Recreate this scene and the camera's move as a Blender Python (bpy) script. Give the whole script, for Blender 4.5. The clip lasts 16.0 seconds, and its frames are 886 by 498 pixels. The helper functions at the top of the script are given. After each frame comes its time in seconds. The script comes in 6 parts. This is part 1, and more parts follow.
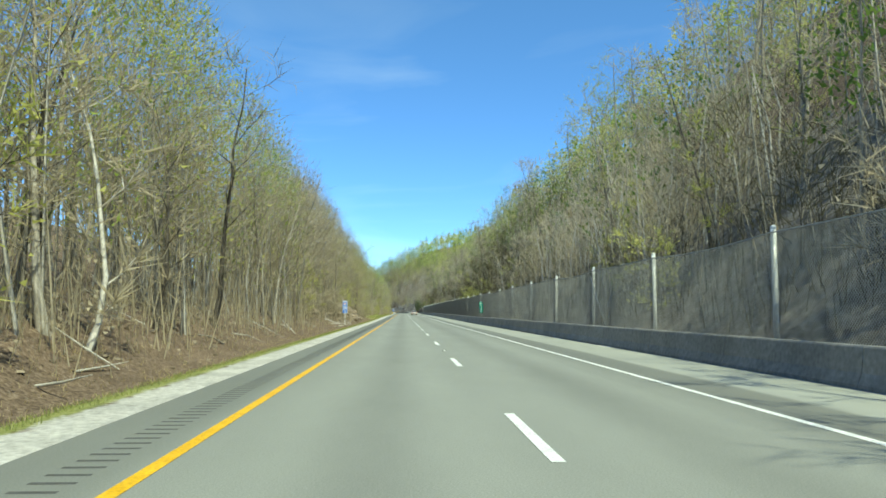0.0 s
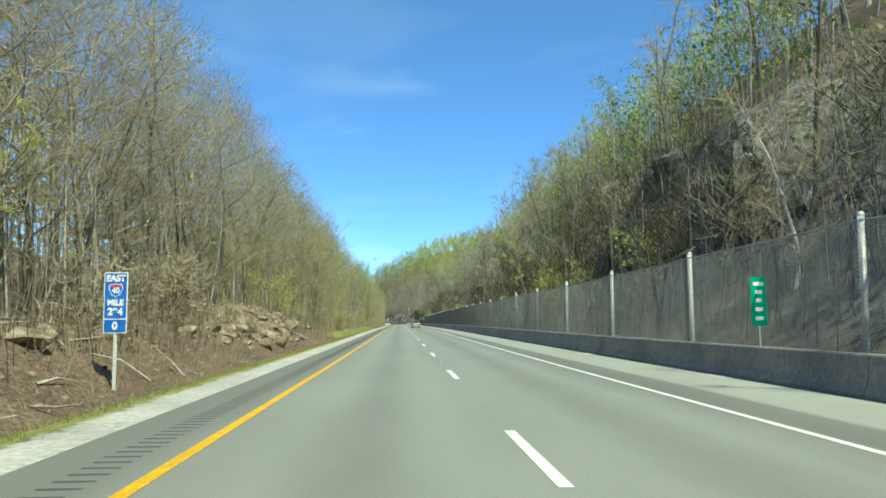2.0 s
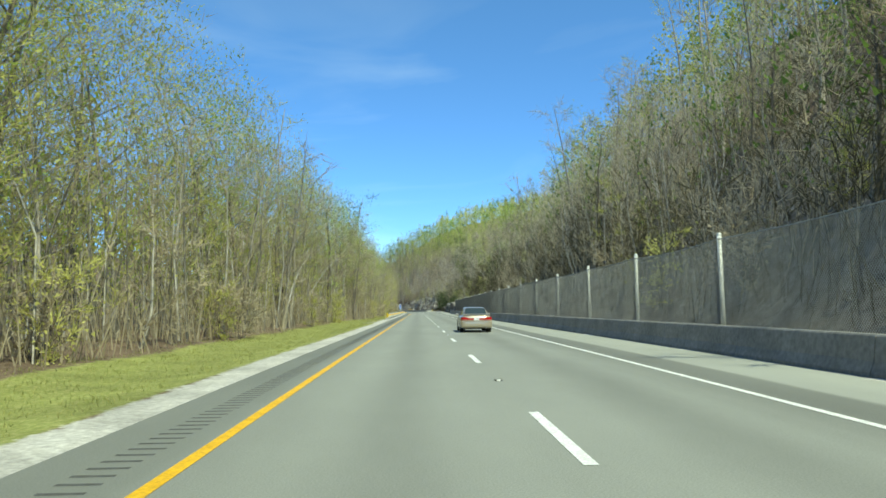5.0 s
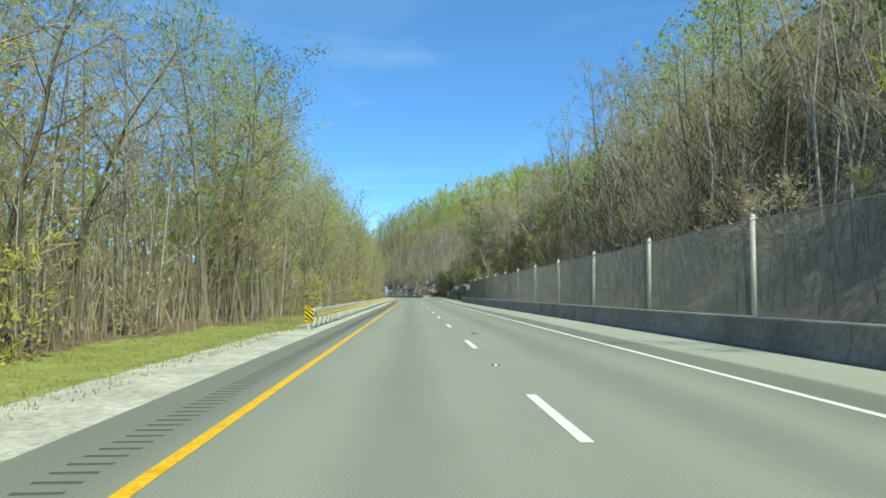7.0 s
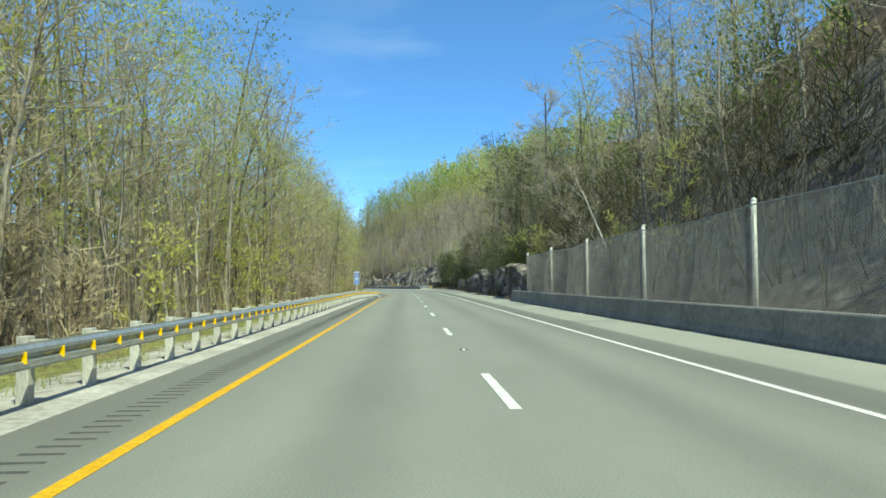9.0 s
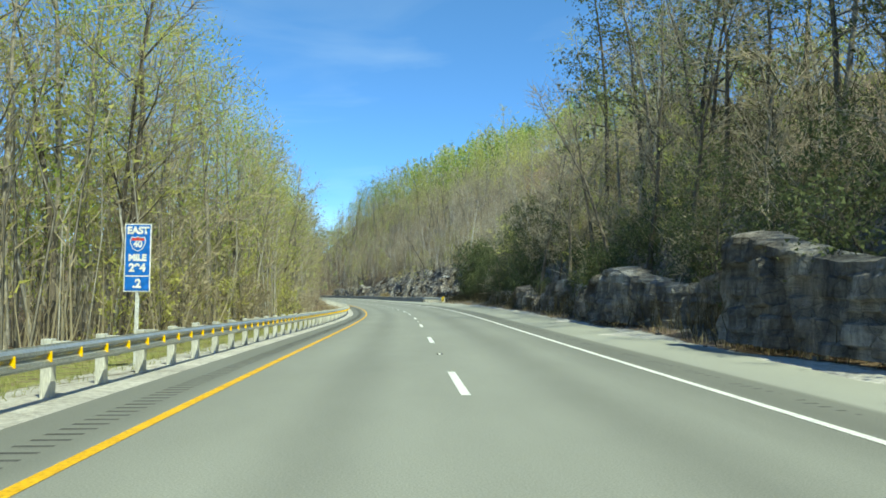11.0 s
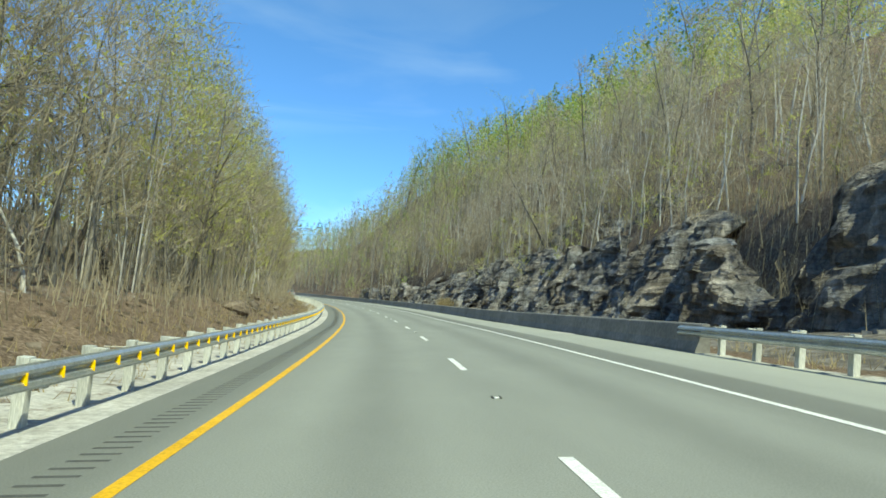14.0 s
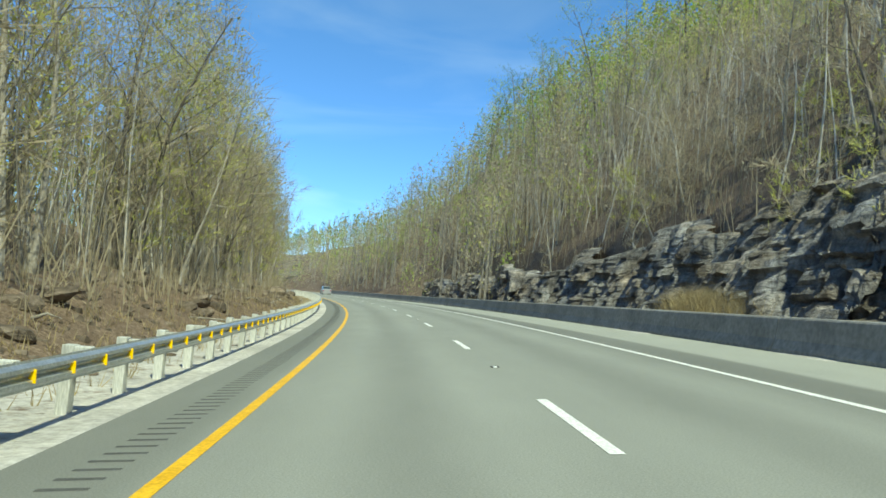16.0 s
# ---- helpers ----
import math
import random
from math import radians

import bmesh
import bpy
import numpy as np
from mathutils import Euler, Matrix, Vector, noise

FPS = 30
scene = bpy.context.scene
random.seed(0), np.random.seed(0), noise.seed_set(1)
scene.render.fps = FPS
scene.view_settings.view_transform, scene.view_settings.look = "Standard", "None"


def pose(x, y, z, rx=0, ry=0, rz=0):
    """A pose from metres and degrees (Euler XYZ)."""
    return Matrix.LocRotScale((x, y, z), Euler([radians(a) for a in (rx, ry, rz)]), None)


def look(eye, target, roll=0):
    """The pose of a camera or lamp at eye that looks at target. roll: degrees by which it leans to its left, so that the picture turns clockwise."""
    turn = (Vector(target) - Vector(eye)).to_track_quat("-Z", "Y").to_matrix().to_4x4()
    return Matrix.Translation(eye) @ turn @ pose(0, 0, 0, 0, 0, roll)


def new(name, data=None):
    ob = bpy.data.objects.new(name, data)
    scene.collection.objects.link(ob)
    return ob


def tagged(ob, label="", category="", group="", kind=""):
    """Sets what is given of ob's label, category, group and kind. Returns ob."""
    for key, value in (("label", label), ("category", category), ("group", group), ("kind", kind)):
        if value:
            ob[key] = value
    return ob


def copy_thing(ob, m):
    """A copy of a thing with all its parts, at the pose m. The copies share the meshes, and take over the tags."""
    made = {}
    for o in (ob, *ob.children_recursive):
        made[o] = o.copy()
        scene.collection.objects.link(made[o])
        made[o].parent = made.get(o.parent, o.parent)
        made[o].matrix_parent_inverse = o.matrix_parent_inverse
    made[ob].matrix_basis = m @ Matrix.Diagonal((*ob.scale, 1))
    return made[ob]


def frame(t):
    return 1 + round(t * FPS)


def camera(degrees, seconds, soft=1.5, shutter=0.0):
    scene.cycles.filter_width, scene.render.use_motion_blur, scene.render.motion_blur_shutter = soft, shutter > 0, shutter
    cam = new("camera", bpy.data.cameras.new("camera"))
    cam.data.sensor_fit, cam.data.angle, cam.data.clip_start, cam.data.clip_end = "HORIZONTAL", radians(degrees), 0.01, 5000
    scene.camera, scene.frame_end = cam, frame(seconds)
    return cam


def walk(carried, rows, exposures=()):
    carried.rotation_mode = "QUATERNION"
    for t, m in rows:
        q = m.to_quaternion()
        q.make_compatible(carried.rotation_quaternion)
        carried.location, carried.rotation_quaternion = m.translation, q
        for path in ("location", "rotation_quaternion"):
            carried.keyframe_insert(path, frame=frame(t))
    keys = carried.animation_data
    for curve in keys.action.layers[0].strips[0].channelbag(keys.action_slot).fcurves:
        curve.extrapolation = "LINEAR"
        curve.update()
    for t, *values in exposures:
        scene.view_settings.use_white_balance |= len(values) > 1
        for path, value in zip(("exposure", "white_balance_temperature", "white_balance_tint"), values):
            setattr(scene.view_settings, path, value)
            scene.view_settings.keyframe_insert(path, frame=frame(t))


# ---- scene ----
cam = camera(61.0, 16.0, soft=1.7, shutter=0.0)

# the road's own line: metres along it, heading to the left in degrees, cross-fall to the left in degrees, height
LINE = [
    (-400, -0.01, -0.61, -0.22), (100, 0.03, -0.52, 0.01), (200, 0.03, -0.51, 0.27), (300, 0.04, -0.49, 0.29), (330, 0.04, -0.48, 0.29),
    (350, 0.06, -0.43, 0.29), (370, 0.07, -0.37, 0.32), (394, 0.08, -0.16, 0.36), (400, 0.06, 0.02, 0.37), (411, 0.04, 0.33, 0.31),
    (428, 0.00, 1.47, 0.20), (445, 0.59, 2.83, 0.10), (450, 0.95, 3.19, 0.07), (462, 1.80, 4.05, -0.01), (479, 3.20, 5.01, -0.13),
    (496, 4.18, 5.24, -0.24), (500, 4.42, 5.26, -0.27), (513, 5.18, 5.33, -0.32), (529, 6.12, 5.27, -0.38), (546, 7.21, 5.17, -0.44),
    (560, 8.29, 5.06, -0.50), (562, 8.44, 5.04, -0.49), (580, 9.6, 4.8, -0.45), (600, 11.3, 4.53, -0.40), (640, 15.2, 3.8, -0.30), (680, 18.8, 2.8, -0.23),
    (720, 22.0, 2.0, -0.15), (760, 24.5, 1.2, -0.10), (850, 27.0, 0.0, 0.0), (1500, 28.0, -0.24, 0.08),
]
S0, S1 = -400, 1500
_s = np.arange(S0, S1 + 1.0)
_k = np.array(LINE)


def smooth_table(column):
    v = np.interp(_s, _k[:, 0], _k[:, column])
    w = np.hanning(31)
    return np.convolve(np.pad(v, 15, mode="edge"), w / w.sum(), "valid")


HEAD, BANK, RISE = np.radians(smooth_table(1)), np.radians(smooth_table(2)), smooth_table(3)
LX, LY = np.cumsum(-np.sin(HEAD)), np.cumsum(np.cos(HEAD))
LX, LY = LX - LX[-S0], LY - LY[-S0]


def at(table, s):
    return np.interp(s, _s, table)


def road_frame(s):
    """The road's frame at s metres: x to the right across it, y along it, z up from it."""
    h, b = float(at(HEAD, s)), float(at(BANK, s))
    m = Matrix.Rotation(h, 4, "Z") @ Matrix.Rotation(-b, 4, "Y")
    m.translation = (float(at(LX, s)), float(at(LY, s)), float(at(RISE, s)))
    return m


def road_points(s, d, h):
    """Places of arrays of s (along), d (across, right of the driving line) and h (above the road). The cross-fall fades out beyond the shoulders."""
    s, d, h = np.broadcast_arrays(np.asarray(s, float), np.asarray(d, float), np.asarray(h, float))
    a, b = at(HEAD, s), at(BANK, s)
    across = np.clip(d, -14, 16)
    x = at(LX, s) + np.cos(a) * d
    y = at(LY, s) + np.sin(a) * d
    z = at(RISE, s) + h + np.tan(b) * across
    return np.stack([x, y, z], -1)


def spot(s, d, h=0.0):
    return Vector(road_points(s, d, h).tolist())


# seconds, metres along, across, yaw, pitch, roll against the road
ROWS = [
    (0, -0.96, -0.01, -2.99, 4.79, -0.35),
    (0.5, 17.44, -0.02, -3.10, 5.25, 0.14),
    (1, 35.83, -0.02, -3.18, 5.50, 0.17),
    (1.5, 54.26, 0.01, -3.36, 5.55, 0.11),
    (2, 72.81, 0.04, -3.24, 5.59, 0.05),
    (2.5, 91.26, 0.05, -2.99, 5.65, 0.07),
    (3, 109.66, 0.05, -2.51, 5.63, -0.07),
    (5.5, 200.41, -0.13, -1.88, 4.28, 0.69),
    (6, 218.65, -0.18, -2.14, 4.05, 0.52),
    (6.5, 236.87, -0.17, -2.24, 3.71, -0.02),
    (7, 255.02, -0.20, -2.40, 3.45, 0.06),
    (7.5, 273.10, -0.11, -2.56, 3.13, 0.23),
    (8, 291.07, 0.00, -2.72, 2.81, 0.03),
    (8.5, 308.96, 0.11, -2.75, 2.67, 0.36),
    (11, 397.75, 0.55, -3.03, 3.45, -0.39),
    (11.5, 415.27, 0.45, -2.37, 3.76, -0.48),
    (12, 432.69, 0.25, -2.08, 3.85, -0.08),
    (12.5, 450.10, 0.10, -2.37, 3.93, 0.06),
    (13, 467.54, 0.10, -3.06, 3.75, 0.43),
    (13.5, 484.96, 0.00, -3.60, 3.71, -0.04),
    (14, 502.38, -0.11, -3.55, 3.97, 0.05),
    (14.5, 519.84, -0.22, -3.33, 4.18, 0.12),
    (15, 537.31, -0.30, -2.99, 4.11, 0.23),
    (15.5, 554.87, -0.34, -2.78, 3.93, 0.42),
    (16, 572.57, -0.42, -3.14, 3.55, 0.44),
]
EYE = 1.40
walk(cam, [(t, road_frame(s) @ pose(d, 0, EYE, 90 + pitch, roll, yaw)) for t, s, d, yaw, pitch, roll in ROWS],
     [(0.0, 0.51, 7650, -18), (3.0, 0.51, 7650, -18), (5.5, 0.45, 7650, -18), (8.5, 0.45, 7650, -18), (11.5, 0.51, 7650, -18), (16.0, 0.45, 7650, -18)])

# ---- light ----
world = bpy.data.worlds.new("sky")
scene.world = world
world.use_nodes = True
wn = world.node_tree.nodes
sky = wn.new("ShaderNodeTexSky")
sky.sky_type, sky.sun_disc = "NISHITA", False
SUN_WAY = Vector((0.37, -0.62, 1.0)).normalized()
sky.sun_elevation, sky.sun_rotation = math.asin(SUN_WAY.z), math.atan2(SUN_WAY.x, SUN_WAY.y)
sky.altitude = 3000
sky.air_density, sky.dust_density, sky.ozone_density = 1.0, 0.0, 6.0
clear = wn.new("ShaderNodeHueSaturation")
clear.inputs["Hue"].default_value, clear.inputs["Saturation"].default_value = 0.506, 1.13
world.node_tree.links.new(sky.outputs[0], clear.inputs["Color"])
# thin streaks of high cloud: paler, a little lighter sky
pale = wn.new("ShaderNodeHueSaturation")
pale.inputs["Saturation"].default_value, pale.inputs["Value"].default_value = 0.62, 1.22
way_up, spread_out, streak, veil, veiled = (wn.new("ShaderNode" + k) for k in ("TexCoord", "Mapping", "TexNoise", "MapRange", "Mix"))
spread_out.inputs["Scale"].default_value, spread_out.inputs["Rotation"].default_value = (1.6, 1.0, 7.0), (0.15, 0.35, 0.3)
streak.inputs["Scale"].default_value, streak.inputs["Detail"].default_value, streak.inputs["Distortion"].default_value = 1.7, 7, 0.6
veil.inputs["From Min"].default_value, veil.inputs["From Max"].default_value, veil.inputs["To Max"].default_value = 0.50, 0.80, 0.30
veiled.data_type = "RGBA"
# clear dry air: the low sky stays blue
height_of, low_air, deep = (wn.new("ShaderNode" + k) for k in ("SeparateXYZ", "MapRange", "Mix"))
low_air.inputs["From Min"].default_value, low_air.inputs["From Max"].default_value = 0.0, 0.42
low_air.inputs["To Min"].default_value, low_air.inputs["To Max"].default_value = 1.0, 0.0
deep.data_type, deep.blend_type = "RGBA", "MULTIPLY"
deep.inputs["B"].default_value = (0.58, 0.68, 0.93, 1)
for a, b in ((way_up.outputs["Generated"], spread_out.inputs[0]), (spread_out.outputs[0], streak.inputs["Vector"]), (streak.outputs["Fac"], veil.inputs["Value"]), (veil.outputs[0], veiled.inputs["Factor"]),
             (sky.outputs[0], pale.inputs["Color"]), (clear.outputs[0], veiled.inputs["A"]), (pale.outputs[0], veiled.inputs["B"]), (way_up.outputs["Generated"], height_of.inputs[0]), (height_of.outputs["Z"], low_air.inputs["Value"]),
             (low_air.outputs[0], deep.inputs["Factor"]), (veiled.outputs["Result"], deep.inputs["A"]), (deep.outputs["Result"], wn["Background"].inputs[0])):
    world.node_tree.links.new(a, b)
wn["Background"].inputs[1].default_value = 0.205
sun = new("sun", bpy.data.lights.new("sun", "SUN"))
sun.data.energy, sun.data.angle, sun.data.color = 4.2, radians(0.5), (1, 0.96, 0.88)
sun.matrix_world = look(SUN_WAY * 80, (0, 0, 0))

# ---- materials ----
MATS = {}


def surf(name, cols, scale=3.0, rough=0.85, bump=0.25, bump_scale=None, metal=0.0, vary=0.0, island=0.0, stretch=(1, 1, 1), fine=8.0, spec=0.3):
    """A procedural surface: colours mixed by noise of two sizes, with a fine relief; vary: lighter and darker from object to object, island: from piece to piece."""
    m = bpy.data.materials.new(name)
    m.use_nodes = True
    t = m.node_tree
    n, l = t.nodes, t.links
    b = n["Principled BSDF"]
    b.inputs["Roughness"].default_value, b.inputs["Metallic"].default_value = rough, metal
    b.inputs["Specular IOR Level"].default_value = spec
    co = n.new("ShaderNodeTexCoord")
    mp = n.new("ShaderNodeMapping")
    mp.inputs["Scale"].default_value = stretch
    l.new(co.outputs["Object"], mp.inputs[0])
    big = n.new("ShaderNodeTexNoise")
    big.inputs["Scale"].default_value, big.inputs["Detail"].default_value, big.inputs["Roughness"].default_value = scale, 5, 0.65
    l.new(mp.outputs[0], big.inputs["Vector"])
    small = n.new("ShaderNodeTexNoise")
    small.inputs["Scale"].default_value, small.inputs["Detail"].default_value = scale * fine, 3
    l.new(mp.outputs[0], small.inputs["Vector"])
    ramp = n.new("ShaderNodeValToRGB")
    e = ramp.color_ramp.elements
    lo, hi = 0.33, 0.67
    for i, c in enumerate(cols):
        x = lo + (hi - lo) * i / max(1, len(cols) - 1)
        if i < 2:
            e[i].position = x
        el = e[i] if i < 2 else e.new(x)
        el.color = (*c, 1)
    l.new(big.outputs["Fac"], ramp.inputs[0])
    hsv = n.new("ShaderNodeHueSaturation")
    l.new(ramp.outputs[0], hsv.inputs["Color"])
    val = n.new("ShaderNodeMapRange")
    val.inputs["From Min"].default_value, val.inputs["From Max"].default_value = 0.25, 0.75
    val.inputs["To Min"].default_value, val.inputs["To Max"].default_value = 0.75, 1.25
    l.new(small.outputs["Fac"], val.inputs["Value"])
    last = val.outputs[0]
    for amount, kind in ((vary, "ShaderNodeObjectInfo"), (island, "ShaderNodeNewGeometry")):
        if amount:
            src = n.new(kind)
            r = n.new("ShaderNodeMapRange")
            r.inputs["To Min"].default_value, r.inputs["To Max"].default_value = 1 - amount, 1 + amount
            l.new(src.outputs["Random" if kind.endswith("Info") else "Random Per Island"], r.inputs["Value"])
            mul = n.new("ShaderNodeMath")
            mul.operation = "MULTIPLY"
            l.new(last, mul.inputs[0])
            l.new(r.outputs[0], mul.inputs[1])
            last = mul.outputs[0]
    l.new(last, hsv.inputs["Value"])
    l.new(hsv.outputs[0], b.inputs["Base Color"])
    if bump:
        bn = n.new("ShaderNodeTexNoise")
        bn.inputs["Scale"].default_value, bn.inputs["Detail"].default_value = bump_scale or scale * fine, 6
        l.new(mp.outputs[0], bn.inputs["Vector"])
        bp = n.new("ShaderNodeBump")
        bp.inputs["Strength"].default_value, bp.inputs["Distance"].default_value = bump, 0.05
        l.new(bn.outputs["Fac"], bp.inputs["Height"])
        l.new(bp.outputs[0], b.inputs["Normal"])
    MATS[name] = m
    return m


def leafy(name, a, b_, through_light=0.35, vary=0.25):
    """Thin leaves or buds: two colours from piece to piece and tree to tree, and some light let through."""
    m = bpy.data.materials.new(name)
    m.use_nodes = True
    t = m.node_tree
    n, l = t.nodes, t.links
    n.remove(n["Principled BSDF"])
    geo, info = n.new("ShaderNodeNewGeometry"), n.new("ShaderNodeObjectInfo")
    add = n.new("ShaderNodeMath")
    add.operation = "MULTIPLY_ADD"
    add.inputs[1].default_value = 0.5
    l.new(geo.outputs["Random Per Island"], add.inputs[0])
    half = n.new("ShaderNodeMath")
    half.operation = "MULTIPLY"
    half.inputs[1].default_value = 0.5
    l.new(info.outputs["Random"], half.inputs[0])
    l.new(half.outputs[0], add.inputs[2])
    ramp = n.new("ShaderNodeValToRGB")
    e = ramp.color_ramp.elements
    e[0].position, e[1].position = 0.15, 0.85
    e[0].color, e[1].color = (*a, 1), (*b_, 1)
    l.new(add.outputs[0], ramp.inputs[0])
    d, tr, mix = n.new("ShaderNodeBsdfDiffuse"), n.new("ShaderNodeBsdfTranslucent"), n.new("ShaderNodeMixShader")
    l.new(ramp.outputs[0], d.inputs["Color"])
    l.new(ramp.outputs[0], tr.inputs["Color"])
    mix.inputs[0].default_value = through_light
    l.new(d.outputs[0], mix.inputs[1])
    l.new(tr.outputs[0], mix.inputs[2])
    l.new(mix.outputs[0], n["Material Output"].inputs["Surface"])
    MATS[name] = m
    return m


def road_surface():
    """Worn asphalt: grain, oil-dark and tyre-polished bands along the lanes, a lighter chip-sealed shoulder, faint cracks and stains. The UV map holds metres across and along."""
    m = bpy.data.materials.new("asphalt")
    m.use_nodes = True
    t = m.node_tree
    n, l = t.nodes, t.links
    b = n["Principled BSDF"]
    b.inputs["Roughness"].default_value = 0.82
    b.inputs["Specular IOR Level"].default_value = 0.35
    uv = n.new("ShaderNodeUVMap")
    sep = n.new("ShaderNodeSeparateXYZ")
    l.new(uv.outputs[0], sep.inputs[0])
    warp = n.new("ShaderNodeTexNoise")
    warp.inputs["Scale"].default_value = 0.6
    mp = n.new("ShaderNodeMapping")
    mp.inputs["Scale"].default_value = (1.0, 0.08, 1)
    l.new(uv.outputs[0], mp.inputs[0])
    l.new(mp.outputs[0], warp.inputs["Vector"])
    warp.inputs["Detail"].default_value = 4
    w = n.new("ShaderNodeMath")
    w.operation = "MULTIPLY_ADD"
    w.inputs[1].default_value, w.inputs[2].default_value = 0.5, -0.25
    l.new(warp.outputs["Fac"], w.inputs[0])
    across = n.new("ShaderNodeMath")
    l.new(sep.outputs["X"], across.inputs[0])
    l.new(w.outputs[0], across.inputs[1])
    rng = n.new("ShaderNodeMapRange")
    rng.inputs["From Min"].default_value, rng.inputs["From Max"].default_value = -4.0, 9.0
    l.new(across.outputs[0], rng.inputs["Value"])
    ramp = n.new("ShaderNodeValToRGB")
    ramp.color_ramp.interpolation = "EASE"
    e = ramp.color_ramp.elements
    bands = [(-4.0, .20), (-2.6, .19), (-2.1, .235), (-1.2, .25), (-0.3, .205), (0.6, .25), (1.3, .24), (2.2, .245), (3.2, .20), (4.1, .245), (4.5, .225), (5.0, .20), (5.5, .155), (6.2, .165), (6.45, .30), (8.9, .32)]
    for i, (d, v) in enumerate(bands):
        x = (d + 4.0) / 13.0
        if i < 2:
            e[i].position = x
        el = e[i] if i < 2 else e.new(x)
        el.color = (v * 1.01, v * 1.05, v * 0.945, 1)
    l.new(rng.outputs[0], ramp.inputs[0])
    grain = n.new("ShaderNodeTexNoise")
    grain.inputs["Scale"].default_value, grain.inputs["Detail"].default_value = 55.0, 4
    l.new(uv.outputs[0], grain.inputs["Vector"])
    patch = n.new("ShaderNodeTexNoise")
    patch.inputs["Scale"].default_value, patch.inputs["Detail"].default_value, patch.inputs["Roughness"].default_value = 0.35, 6, 0.7
    mp2 = n.new("ShaderNodeMapping")
    mp2.inputs["Scale"].default_value = (1.0, 0.3, 1)
    l.new(uv.outputs[0], mp2.inputs[0])
    l.new(mp2.outputs[0], patch.inputs["Vector"])
    hsv = n.new("ShaderNodeHueSaturation")
    l.new(ramp.outputs[0], hsv.inputs["Color"])
    v1, v2, mul = n.new("ShaderNodeMapRange"), n.new("ShaderNodeMapRange"), n.new("ShaderNodeMath")
    v1.inputs["From Min"].default_value, v1.inputs["From Max"].default_value, v1.inputs["To Min"].default_value, v1.inputs["To Max"].default_value = 0.3, 0.7, 0.80, 1.2
    v2.inputs["From Min"].default_value, v2.inputs["From Max"].default_value, v2.inputs["To Min"].default_value, v2.inputs["To Max"].default_value = 0.3, 0.7, 0.90, 1.08
    l.new(grain.outputs["Fac"], v1.inputs["Value"])
    l.new(patch.outputs["Fac"], v2.inputs["Value"])
    mul.operation = "MULTIPLY"
    l.new(v1.outputs[0], mul.inputs[0])
    l.new(v2.outputs[0], mul.inputs[1])
    l.new(mul.outputs[0], hsv.inputs["Value"])
    l.new(hsv.outputs[0], b.inputs["Base Color"])
    bp = n.new("ShaderNodeBump")
    bp.inputs["Strength"].default_value, bp.inputs["Distance"].default_value = 0.35, 0.01
    l.new(grain.outputs["Fac"], bp.inputs["Height"])
    l.new(bp.outputs[0], b.inputs["Normal"])
    MATS["asphalt"] = m
    return m


